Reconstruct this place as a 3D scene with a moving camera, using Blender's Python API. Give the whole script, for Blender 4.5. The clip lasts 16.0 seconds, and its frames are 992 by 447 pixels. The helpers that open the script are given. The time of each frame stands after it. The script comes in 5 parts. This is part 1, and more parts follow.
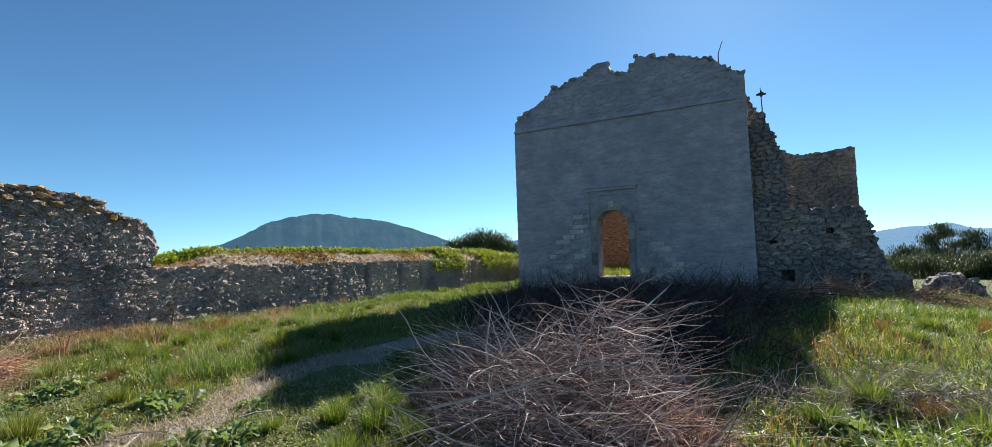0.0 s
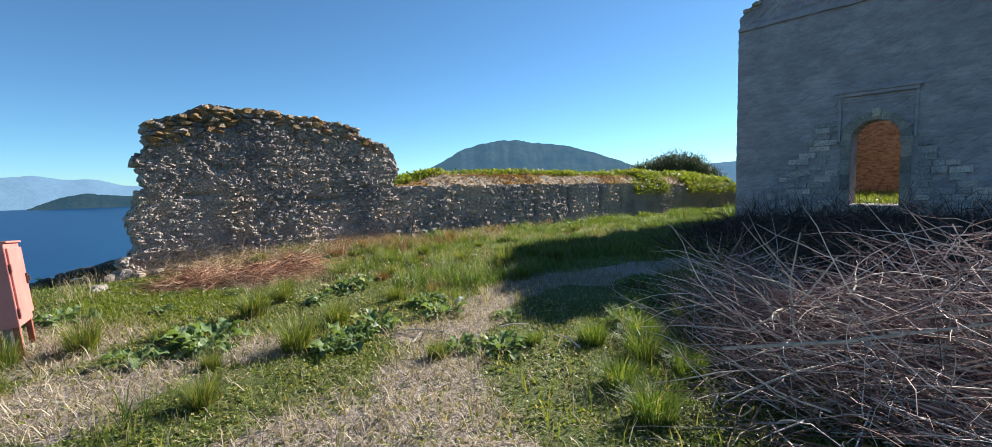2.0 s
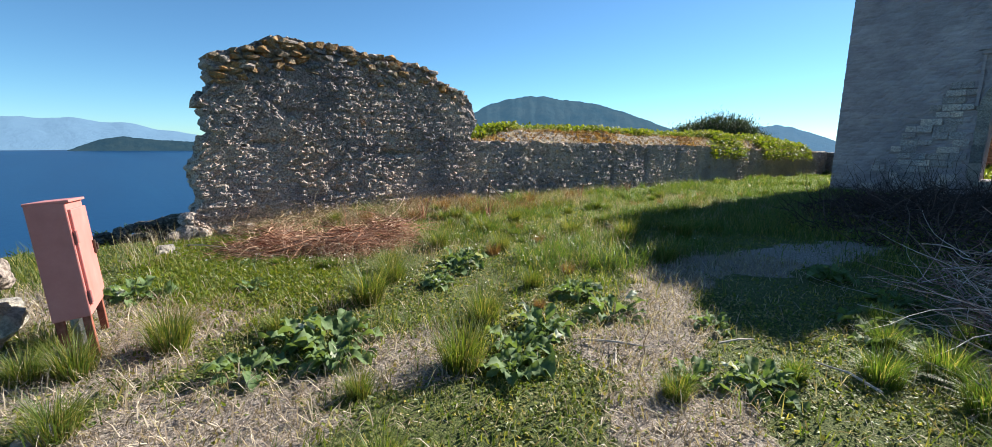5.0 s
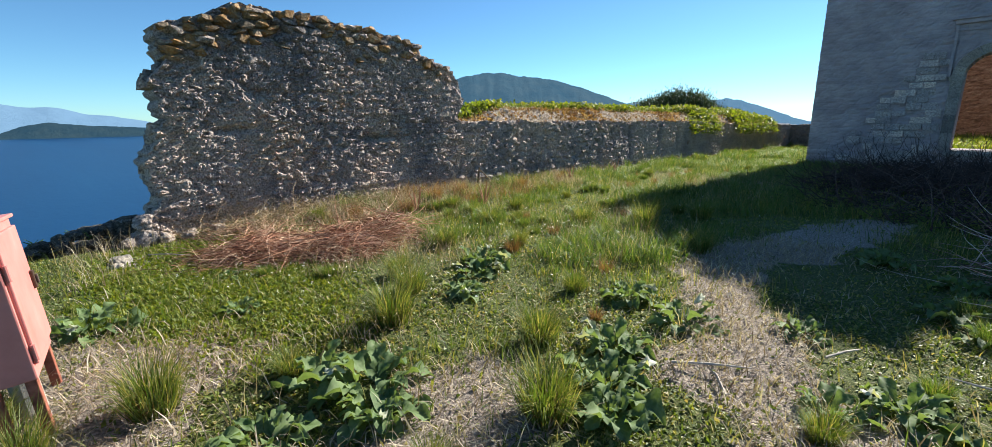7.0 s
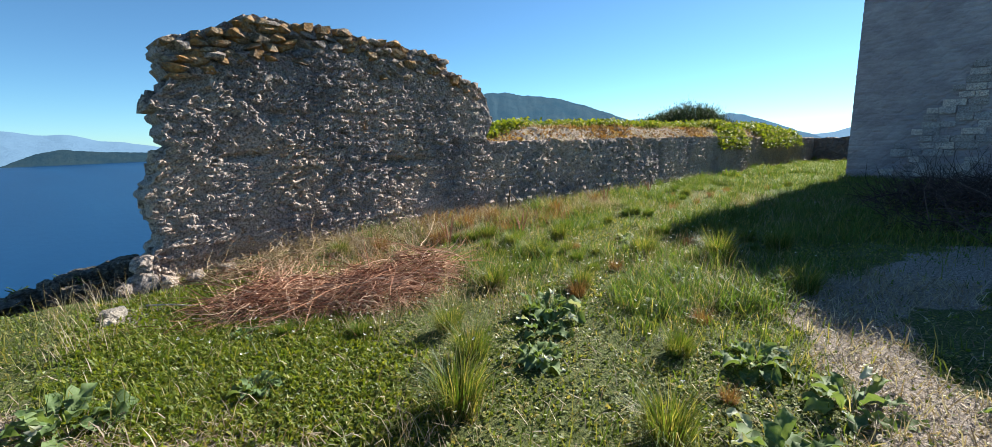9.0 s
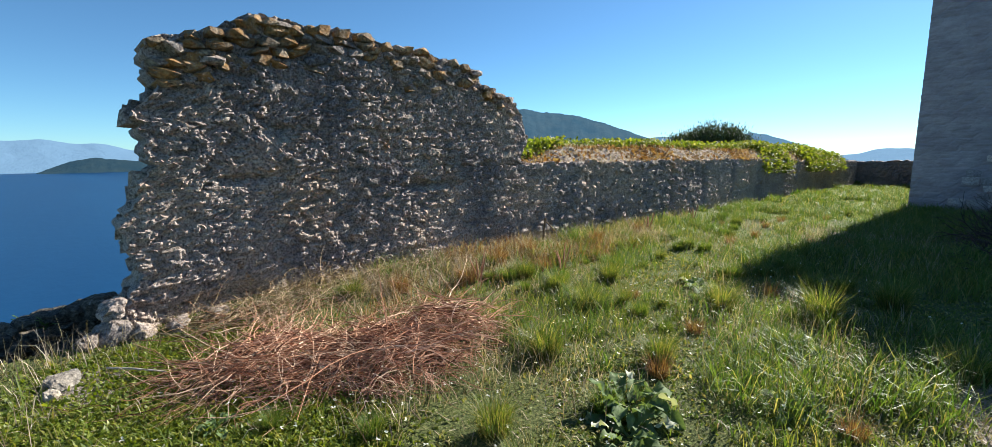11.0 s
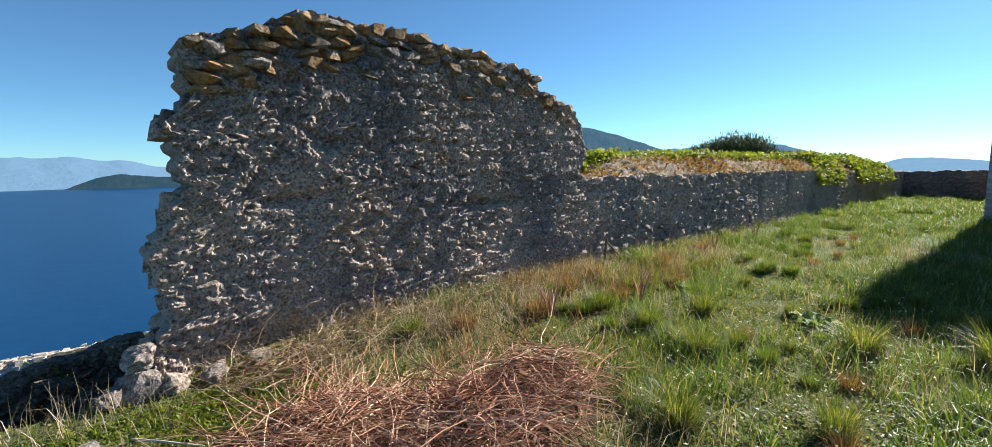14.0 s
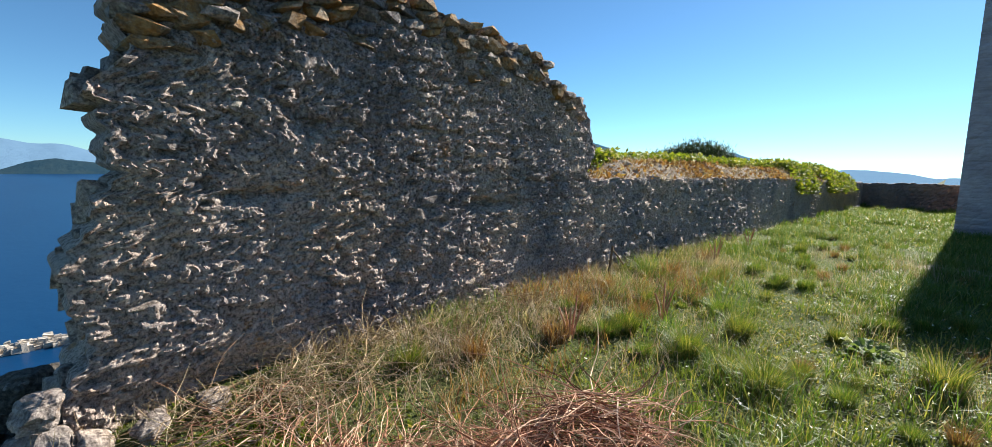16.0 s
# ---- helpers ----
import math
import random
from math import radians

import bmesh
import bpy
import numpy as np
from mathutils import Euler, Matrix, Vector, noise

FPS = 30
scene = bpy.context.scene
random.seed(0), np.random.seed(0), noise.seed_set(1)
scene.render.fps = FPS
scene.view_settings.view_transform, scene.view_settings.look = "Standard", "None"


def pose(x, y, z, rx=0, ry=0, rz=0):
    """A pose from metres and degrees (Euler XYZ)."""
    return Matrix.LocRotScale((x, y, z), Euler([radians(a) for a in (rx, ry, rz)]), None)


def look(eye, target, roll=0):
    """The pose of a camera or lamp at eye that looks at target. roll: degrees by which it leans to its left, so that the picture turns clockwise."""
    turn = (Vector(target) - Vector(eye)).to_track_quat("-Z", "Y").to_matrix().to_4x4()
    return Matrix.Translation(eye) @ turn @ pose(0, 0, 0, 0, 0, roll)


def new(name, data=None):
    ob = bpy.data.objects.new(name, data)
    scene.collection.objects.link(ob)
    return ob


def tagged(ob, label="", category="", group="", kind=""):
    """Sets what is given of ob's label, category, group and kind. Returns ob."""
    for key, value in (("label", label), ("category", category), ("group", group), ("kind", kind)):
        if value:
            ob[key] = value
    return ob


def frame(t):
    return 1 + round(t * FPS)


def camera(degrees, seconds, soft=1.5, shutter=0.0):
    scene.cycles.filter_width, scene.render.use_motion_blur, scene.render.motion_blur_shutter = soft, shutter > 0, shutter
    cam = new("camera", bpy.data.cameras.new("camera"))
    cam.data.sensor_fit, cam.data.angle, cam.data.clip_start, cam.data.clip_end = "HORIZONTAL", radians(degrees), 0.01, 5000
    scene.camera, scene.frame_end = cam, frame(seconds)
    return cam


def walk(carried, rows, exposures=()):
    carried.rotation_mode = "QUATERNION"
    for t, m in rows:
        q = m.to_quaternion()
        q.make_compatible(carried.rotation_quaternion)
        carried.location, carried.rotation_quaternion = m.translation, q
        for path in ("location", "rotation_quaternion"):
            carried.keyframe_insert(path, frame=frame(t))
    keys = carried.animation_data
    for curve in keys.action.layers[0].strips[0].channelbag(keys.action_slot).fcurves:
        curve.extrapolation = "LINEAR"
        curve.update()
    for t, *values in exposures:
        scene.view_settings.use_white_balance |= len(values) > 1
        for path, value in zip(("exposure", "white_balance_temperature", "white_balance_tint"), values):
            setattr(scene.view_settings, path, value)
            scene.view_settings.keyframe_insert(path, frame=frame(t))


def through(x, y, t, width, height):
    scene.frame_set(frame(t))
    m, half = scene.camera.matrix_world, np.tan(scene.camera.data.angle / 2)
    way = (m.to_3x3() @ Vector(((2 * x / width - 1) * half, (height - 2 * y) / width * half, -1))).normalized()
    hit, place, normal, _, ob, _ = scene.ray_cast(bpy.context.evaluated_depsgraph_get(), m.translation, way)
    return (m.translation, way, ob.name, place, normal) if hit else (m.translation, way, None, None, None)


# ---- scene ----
cam = camera(94.4, 16.0, soft=0.5)
METRES, EYE, TILT, LEAN, TURN = 7.8, 1.5, 4.3, -1.1, 24.5
ROWS = [
    (0.0, 0.0, 0.0, 0.0, -0.02, -0.41, 2.79),
    (0.5, -0.0066, 0.0114, -0.0006, 10.5, -0.7, 2.92),
    (1.0, -0.027, 0.0212, -0.0067, 17.4, -2.25, 2.1),
    (1.5, -0.0684, 0.0298, -0.0072, 19.59, -5.55, 4.26),
    (2.0, -0.1023, 0.0458, -0.0098, 22.28, -8.44, 4.06),
    (2.5, -0.1398, 0.0767, -0.0124, 24.23, -9.41, 2.53),
    (3.0, -0.1832, 0.09, -0.0162, 26.46, -9.26, 2.38),
    (3.5, -0.2263, 0.0953, -0.0136, 25.9, -10.61, 1.95),
    (4.0, -0.2694, 0.1042, -0.0135, 26.59, -12.13, 2.25),
    (6.5, -0.4127, 0.1555, -0.0054, 21.55, -15.8, 2.31),
    (7.0, -0.4442, 0.1697, -0.0064, 20.39, -16.44, 3.07),
    (7.5, -0.4674, 0.1943, -0.0085, 20.17, -14.92, 3.22),
    (8.0, -0.4892, 0.2095, -0.009, 20.35, -14.59, 3.14),
    (8.5, -0.5171, 0.2255, -0.008, 20.41, -14.36, 3.88),
    (11.0, -0.6247, 0.3557, -0.0021, 23.16, -12.1, 3.33),
    (11.5, -0.6408, 0.3755, 0.0023, 23.18, -10.86, 3.53),
    (12.0, -0.6441, 0.3821, 0.0024, 23.64, -10.5, 3.61),
    (12.5, -0.6524, 0.3838, 0.0023, 24.28, -10.14, 3.46),
    (13.0, -0.6777, 0.3885, 0.0008, 26.35, -10.07, 3.86),
    (13.5, -0.7114, 0.3958, 0.004, 24.99, -10.88, 3.99),
    (14.0, -0.7376, 0.4098, -0.0007, 24.85, -10.39, 3.93),
    (14.5, -0.7654, 0.4365, -0.0017, 24.73, -9.84, 3.07),
    (15.0, -0.7891, 0.4531, -0.0054, 23.91, -9.93, 2.72),
    (15.5, -0.8185, 0.4663, -0.0058, 22.15, -10.34, 2.6),
    (16.0, -0.8344, 0.4769, -0.0072, 20.51, -10.77, 1.66),
]
walk(cam, [(t, pose(0, 0, EYE, TILT, LEAN, TURN) @ pose(METRES * x, METRES * y, METRES * z, 90 + pitch, roll, yaw)) for t, x, y, z, yaw, pitch, roll in ROWS],
     exposures=((0.0, 1.14), (0.6, 1.18), (2.0, 1.26), (4.0, 1.28), (8.5, 1.28), (12.0, 1.22), (16.0, 1.2)))

# ---------------------------------------------------------------- light
SUN_ELEV, SUN_YAW = radians(31.3), radians(-2.0)      # yaw: left of +y is positive
sun_dir = Vector((-math.sin(SUN_YAW) * math.cos(SUN_ELEV), math.cos(SUN_YAW) * math.cos(SUN_ELEV), math.sin(SUN_ELEV)))
world = bpy.data.worlds.new("world")
scene.world = world
world.use_nodes = True
sky = world.node_tree.nodes.new("ShaderNodeTexSky")
sky.sky_type, sky.sun_disc = "NISHITA", False
sky.sun_elevation, sky.sun_rotation = SUN_ELEV, -SUN_YAW
sky.altitude, sky.air_density, sky.dust_density, sky.ozone_density = 1500, 0.85, 0.25, 3.5
world.node_tree.nodes["Background"].inputs["Strength"].default_value = 0.062
hue = world.node_tree.nodes.new("ShaderNodeMix")
hue.data_type, hue.blend_type = "RGBA", "MULTIPLY"
hue.inputs[0].default_value, hue.inputs[7].default_value = 1.0, (0.69, 1.0, 1.07, 1)
world.node_tree.links.new(sky.outputs[0], hue.inputs[6])
world.node_tree.links.new(hue.outputs[2], world.node_tree.nodes["Background"].inputs[0])
sun_lamp = bpy.data.lights.new("sun", "SUN")
sun_lamp.energy, sun_lamp.angle, sun_lamp.color = 5.0, radians(0.6), (1.0, 0.955, 0.86)
sun = new("sun", sun_lamp)
sun.matrix_world = look((0, 0, 40), Vector((0, 0, 40)) - sun_dir)


# ---------------------------------------------------------------- materials
class Nodes:
    """A small wrapper to write node materials in few lines."""

    def __init__(self, name):
        self.m = bpy.data.materials.new(name)
        self.m.use_nodes = True
        self.t = self.m.node_tree
        self.b = self.t.nodes["Principled BSDF"]
        self.pos = self.t.nodes.new("ShaderNodeNewGeometry").outputs["Position"]

    def put(self, socket, value):
        if isinstance(value, (int, float)):
            socket.default_value = value
        elif isinstance(value, tuple):
            socket.default_value = value if len(value) != 3 or socket.type == "VECTOR" else (*value, 1)
        else:
            self.t.links.new(value, socket)

    def noise(self, scale, detail=5.0, rough=0.6, stretch=None, vec=None):
        n = self.t.nodes.new("ShaderNodeTexNoise")
        n.inputs["Scale"].default_value, n.inputs["Detail"].default_value = scale, detail
        n.inputs["Roughness"].default_value = rough
        v = vec or self.pos
        if stretch:
            mp = self.t.nodes.new("ShaderNodeMapping")
            mp.inputs["Scale"].default_value = stretch
            self.t.links.new(v, mp.inputs["Vector"])
            v = mp.outputs[0]
        self.t.links.new(v, n.inputs["Vector"])
        return n.outputs["Fac"]

    def voronoi(self, scale, feature="F1"):
        n = self.t.nodes.new("ShaderNodeTexVoronoi")
        n.feature = feature
        n.inputs["Scale"].default_value = scale
        self.t.links.new(self.pos, n.inputs["Vector"])
        return n.outputs["Distance"]

    def ramp(self, fac, *stops):
        n = self.t.nodes.new("ShaderNodeValToRGB")
        while len(n.color_ramp.elements) < len(stops):
            n.color_ramp.elements.new(0.5)
        for e, (p, c) in zip(n.color_ramp.elements, stops):
            e.position, e.color = p, (c, c, c, 1) if isinstance(c, (int, float)) else (*c, 1)
        self.t.links.new(fac, n.inputs["Fac"])
        return n.outputs["Color"]

    def mix(self, fac, a, b, how="MIX"):
        n = self.t.nodes.new("ShaderNodeMix")
        n.data_type, n.blend_type = "RGBA", how
        self.put(n.inputs[0], fac), self.put(n.inputs[6], a), self.put(n.inputs[7], b)
        return n.outputs[2]

    def math(self, op, a, b=0.0):
        n = self.t.nodes.new("ShaderNodeMath")
        n.operation = op
        self.put(n.inputs[0], a), self.put(n.inputs[1], b)
        return n.outputs[0]

    def attr(self, name):
        n = self.t.nodes.new("ShaderNodeAttribute")
        n.attribute_name = name
        return n.outputs["Fac"]

    def island(self):
        return self.t.nodes.new("ShaderNodeNewGeometry").outputs["Random Per Island"]

    def random(self):
        return self.t.nodes.new("ShaderNodeObjectInfo").outputs["Random"]

    def done(self, color, rough=0.9, bump=None, strength=0.5, dist=0.02, metal=0.0, spec=0.3):
        self.put(self.b.inputs["Base Color"], color)
        self.put(self.b.inputs["Roughness"], rough)
        self.put(self.b.inputs["Metallic"], metal)
        self.put(self.b.inputs["Specular IOR Level"], spec)
        if bump is not None:
            n = self.t.nodes.new("ShaderNodeBump")
            n.inputs["Strength"].default_value, n.inputs["Distance"].default_value = strength, dist
            self.t.links.new(bump, n.inputs["Height"])
            self.t.links.new(n.outputs[0], self.b.inputs["Normal"])
        return self.m

    def leafy(self, color, through=0.45, rough=0.55, spec=0.5):
        """Thin leaves and blades: part of the light passes through."""
        self.done(color, rough, spec=spec)
        tr = self.t.nodes.new("ShaderNodeBsdfTranslucent")
        self.put(tr.inputs["Color"], self.mix(1.0, color, (1.35, 1.3, 0.55), "MULTIPLY"))
        mx = self.t.nodes.new("ShaderNodeMixShader")
        mx.inputs[0].default_value = through
        self.t.links.new(self.b.outputs[0], mx.inputs[1])
        self.t.links.new(tr.outputs[0], mx.inputs[2])
        self.t.links.new(mx.outputs[0], self.t.nodes["Material Output"].inputs["Surface"])
        return self.m


def stone_material(name, dark, mid, pale, lichen=0.0, rnd="random", scale=1.0):
    n = Nodes(name)
    big, small = n.noise(3.2 * scale, 6, 0.62), n.noise(26 * scale, 8, 0.7)
    col = n.ramp(small, (0.40, dark), (0.5, mid), (0.62, pale))
    col = n.mix(n.ramp(big, (0.35, 0.0), (0.7, 0.6)), col, n.ramp(n.noise(60 * scale, 4), (0.36, dark), (0.5, mid), (0.66, pale)))
    r = n.random() if rnd == "random" else n.island()
    col = n.mix(1.0, col, n.ramp(r, (0.0, (0.72, 0.70, 0.68)), (0.5, (1.0, 0.98, 0.95)), (1.0, (1.28, 1.2, 1.1))), "MULTIPLY")
    if lichen:
        spots = n.ramp(n.noise(4.5, 7, 0.7), (0.62 - 0.22 * lichen, 0.0), (0.72 - 0.2 * lichen, 0.85))
        col = n.mix(spots, col, n.ramp(small, (0.3, (0.28, 0.12, 0.03)), (0.7, (0.62, 0.35, 0.12))))
    col = n.mix(1.0, col, n.ramp(n.noise(0.95, 4, 0.6), (0.36, (0.66, 0.67, 0.72)), (0.5, (0.95, 0.93, 0.92)), (0.64, (1.22, 1.12, 1.0))), "MULTIPLY")
    white = n.ramp(n.noise(17, 3, 0.5), (0.66, 0.0), (0.72, 0.5))
    col = n.mix(white, col, (0.50, 0.48, 0.45))
    h = n.math("ADD", small, n.math("MULTIPLY", n.noise(9 * scale, 4), 1.4))
    return n.done(col, 0.93, h, 1.0, 0.045)


M_RUBBLE = stone_material("rubble_stone", (0.11, 0.095, 0.09), (0.33, 0.29, 0.275), (0.60, 0.545, 0.50), 0.10)
M_RUBBLE_STUFF = stone_material("rubble_stone_far", (0.11, 0.095, 0.095), (0.27, 0.232, 0.228), (0.46, 0.40, 0.375), 0.1, "island")
M_MORTAR = stone_material("old_lime_mortar", (0.085, 0.074, 0.074), (0.43, 0.375, 0.365), (0.64, 0.585, 0.56), 0.10, "island", 1.5)
M_LICHEN = stone_material("lichened_capstone", (0.13, 0.105, 0.08), (0.34, 0.27, 0.19), (0.58, 0.47, 0.34), 0.78)
M_PALE = stone_material("pale_limestone", (0.22, 0.21, 0.20), (0.40, 0.385, 0.36), (0.58, 0.56, 0.52), 0.0)
M_BLOCK = stone_material("pale_hewn_block", (0.31, 0.28, 0.282), (0.52, 0.475, 0.478), (0.70, 0.66, 0.65), 0.0)
M_SURROUND = stone_material("grey_dressed_stone", (0.20, 0.19, 0.185), (0.31, 0.298, 0.285), (0.42, 0.405, 0.385), 0.0)
# rubble stone with shade painted dark into it, for footing and annex backing
M_FOOTING = stone_material("shade_painted_stone", (0.045, 0.04, 0.035), (0.11, 0.10, 0.085), (0.24, 0.22, 0.19), 0.0)

n = Nodes("weathered_plaster")
streak = n.noise(2.0, 8, 0.7, (0.8, 0.8, 1.6))
grain = n.noise(38, 6, 0.7)
lay = n.noise(5, 8, 0.74, (0.35, 0.35, 5.0))
c = n.ramp(streak, (0.34, (0.30, 0.25, 0.262)), (0.55, (0.44, 0.375, 0.385)), (0.72, (0.56, 0.49, 0.495)))
c = n.mix(n.ramp(lay, (0.5, 0.0), (0.66, 0.45)), c, (0.51, 0.455, 0.47))
c = n.mix(n.ramp(n.noise(0.6, 5), (0.4, 0.0), (0.7, 0.55)), c, (0.27, 0.24, 0.258))
M_PLASTER = n.done(c, 0.95, n.math("ADD", grain, n.math("MULTIPLY", lay, 1.6)), 0.75, 0.03)

n = Nodes("brown_rubble_masonry")
v = n.noise(7, 6, 0.65, (0.6, 0.6, 1.5))
c = n.ramp(v, (0.3, (0.22, 0.115, 0.065)), (0.5, (0.52, 0.29, 0.16)), (0.7, (0.70, 0.47, 0.29)))
M_BROWN = n.done(c, 0.95, n.math("ADD", v, n.noise(30, 5)), 0.9, 0.05)

n = Nodes("ground_soil")
bare = n.attr("bare")
fine, mid = n.noise(55, 8, 0.75), n.noise(6, 6, 0.65)
soil = n.ramp(fine, (0.36, (0.10, 0.08, 0.065)), (0.5, (0.32, 0.262, 0.218)), (0.64, (0.62, 0.54, 0.47)))
moss = n.ramp(fine, (0.36, (0.035, 0.05, 0.012)), (0.52, (0.11, 0.135, 0.035)), (0.68, (0.30, 0.27, 0.13)))
edge = n.ramp(n.math("ADD", bare, n.math("MULTIPLY", n.math("SUBTRACT", mid, 0.5), 1.3)), (0.35, 0.0), (0.6, 1.0))
c = n.mix(edge, moss, soil)
M_SOIL = n.done(c, 0.97, n.math("ADD", fine, n.math("MULTIPLY", n.noise(18, 5), 1.5)), 1.0, 0.03)

n = Nodes("scrub_slope")
c = n.ramp(n.noise(0.06, 9, 0.7), (0.3, (0.03, 0.045, 0.02)), (0.55, (0.07, 0.085, 0.035)), (0.75, (0.15, 0.13, 0.08)))
M_SCRUB = n.done(c, 1.0, n.noise(0.3, 6), 1.0, 0.5)


def leaf_material(name, *stops, through=0.45, rough=0.5, rnd="island"):
    n = Nodes(name)
    c = n.ramp(n.island() if rnd == "island" else n.random(), *stops)
    c = n.mix(1.0, c, n.ramp(n.noise(9, 3), (0.3, 0.7), (0.7, 1.25)), "MULTIPLY")
    return n.leafy(c, through, rough)


M_GRASS = leaf_material("green_grass", (0.0, (0.055, 0.10, 0.015)), (0.45, (0.11, 0.16, 0.028)), (0.75, (0.19, 0.21, 0.05)), (1.0, (0.40, 0.33, 0.14)))
M_LUSH = leaf_material("lush_grass", (0.0, (0.05, 0.11, 0.016)), (0.5, (0.105, 0.175, 0.032)), (0.85, (0.18, 0.225, 0.055)), (1.0, (0.42, 0.36, 0.16)))
M_STRAW = leaf_material("dry_straw", (0.0, (0.19, 0.135, 0.095)), (0.5, (0.37, 0.295, 0.225)), (1.0, (0.60, 0.52, 0.42)), through=0.3, rough=0.7)
M_CARPET = leaf_material("clover_carpet", (0.0, (0.085, 0.13, 0.022)), (0.55, (0.165, 0.21, 0.04)), (0.85, (0.29, 0.27, 0.09)), (1.0, (0.44, 0.36, 0.17)))
M_RUSTY = leaf_material("rusty_dry_grass", (0.0, (0.15, 0.07, 0.03)), (0.6, (0.30, 0.16, 0.07)), (1.0, (0.42, 0.28, 0.13)), through=0.3, rough=0.75)
M_VINE = leaf_material("yellow_green_creeper", (0.0, (0.09, 0.14, 0.015)), (0.6, (0.17, 0.22, 0.025)), (1.0, (0.28, 0.28, 0.05)), through=0.5)
M_PINE = leaf_material("pine_needles", (0.0, (0.018, 0.032, 0.012)), (0.7, (0.04, 0.065, 0.02)), (1.0, (0.075, 0.10, 0.03)), through=0.2)
M_WHITE = leaf_material("white_petals", (0.0, (0.6, 0.6, 0.55)), (1.0, (0.8, 0.8, 0.75)), through=0.3)

n = Nodes("mullein_leaf")
vein = n.noise(35, 4, 0.6)
c = n.mix(n.random(), (0.065, 0.125, 0.04), (0.15, 0.22, 0.08))
c = n.mix(n.ramp(vein, (0.35, 0.0), (0.7, 0.7)), c, (0.21, 0.27, 0.14))
M_LEAF = n.leafy(c, 0.35, 0.65, 0.2)

n = Nodes("withered_leaf")
M_PALELEAF = n.leafy(n.mix(n.random(), (0.30, 0.33, 0.22), (0.48, 0.50, 0.40)), 0.3, 0.6)


def twig_material(name, *stops):
    n = Nodes(name)
    c = n.mix(1.0, n.ramp(n.island(), *stops), n.ramp(n.noise(40, 4), (0.3, 0.7), (0.7, 1.3)), "MULTIPLY")
    return n.done(c, 0.85, spec=0.25)


M_TWIG = twig_material("grey_brown_twig", (0.0, (0.11, 0.055, 0.048)), (0.5, (0.30, 0.19, 0.168)), (0.8, (0.52, 0.39, 0.34)), (1.0, (0.78, 0.69, 0.62)))
# darkened copy of the twig colours: the church's shadow is painted in
M_SHADETWIG = twig_material("shade_painted_twig", (0.0, (0.03, 0.02, 0.018)), (0.7, (0.075, 0.048, 0.04)), (1.0, (0.17, 0.12, 0.10)))
M_BRANCH = twig_material("pale_dead_branch", (0.0, (0.32, 0.27, 0.22)), (1.0, (0.52, 0.46, 0.40)))
M_BRAMBLE = twig_material("rust_brown_stalk", (0.0, (0.11, 0.045, 0.027)), (0.45, (0.38, 0.18, 0.105)), (0.75, (0.58, 0.35, 0.23)), (1.0, (0.74, 0.55, 0.39)))
M_STALK = twig_material("bleached_straw_stalk", (0.0, (0.20, 0.125, 0.065)), (0.6, (0.38, 0.27, 0.155)), (1.0, (0.58, 0.47, 0.31)))
M_BARK = twig_material("pine_bark", (0.0, (0.09, 0.065, 0.05)), (1.0, (0.15, 0.11, 0.08)))

n = Nodes("faded_pink_paint")
dirt = n.noise(5, 6, 0.65)
c = n.ramp(dirt, (0.3, (0.50, 0.17, 0.15)), (0.6, (0.58, 0.215, 0.19)), (0.8, (0.62, 0.27, 0.24)))
c = n.mix(n.ramp(n.noise(3, 7, 0.7, (1, 1, 0.25)), (0.62, 0.0), (0.75, 0.5)), c, (0.40, 0.13, 0.10))
M_PINK = n.done(c, 0.5, n.noise(60, 3), 0.08, 0.002, spec=0.4)
n = Nodes("rusty_leg_paint")
M_LEG = n.done(n.ramp(n.noise(20, 6), (0.35, (0.16, 0.045, 0.025)), (0.7, (0.36, 0.12, 0.08))), 0.8, n.noise(50, 3), 0.3, 0.004)
n = Nodes("dark_lock")
M_LOCK = n.done(n.ramp(n.noise(30), (0.3, (0.03, 0.02, 0.015)), (0.7, (0.10, 0.06, 0.04))), 0.5, metal=0.4)
n = Nodes("grey_concrete")
M_CONCRETE = n.done(n.ramp(n.noise(14, 7), (0.3, (0.26, 0.25, 0.23)), (0.7, (0.46, 0.45, 0.42))), 0.95, n.noise(50, 5), 0.5, 0.01)
n = Nodes("grey_iron")
M_IRON = n.done(n.ramp(n.noise(30, 5), (0.3, (0.05, 0.045, 0.04)), (0.7, (0.14, 0.11, 0.09))), 0.7, metal=0.5)
n = Nodes("old_wood")
M_WOOD = n.done(n.ramp(n.noise(12, 6, 0.7, (6, 6, 0.6)), (0.3, (0.09, 0.055, 0.03)), (0.7, (0.26, 0.17, 0.10))), 0.85, n.noise(40, 4), 0.4, 0.005)

n = Nodes("sea_water")
wave = n.math("ADD", n.noise(0.05, 6, 0.6, (1.0, 2.2, 1)), n.math("MULTIPLY", n.noise(0.004, 4, 0.6, (1.0, 6.0, 1)), 2.0))
c = n.ramp(n.noise(0.0016, 5, 0.6, (0.6, 5.0, 1)), (0.35, (0.001, 0.026, 0.085)), (0.62, (0.002, 0.036, 0.105)), (0.74, (0.008, 0.06, 0.14)))
M_SEA = n.done(c, 0.35, wave, 0.25, 1.0, spec=0.14)


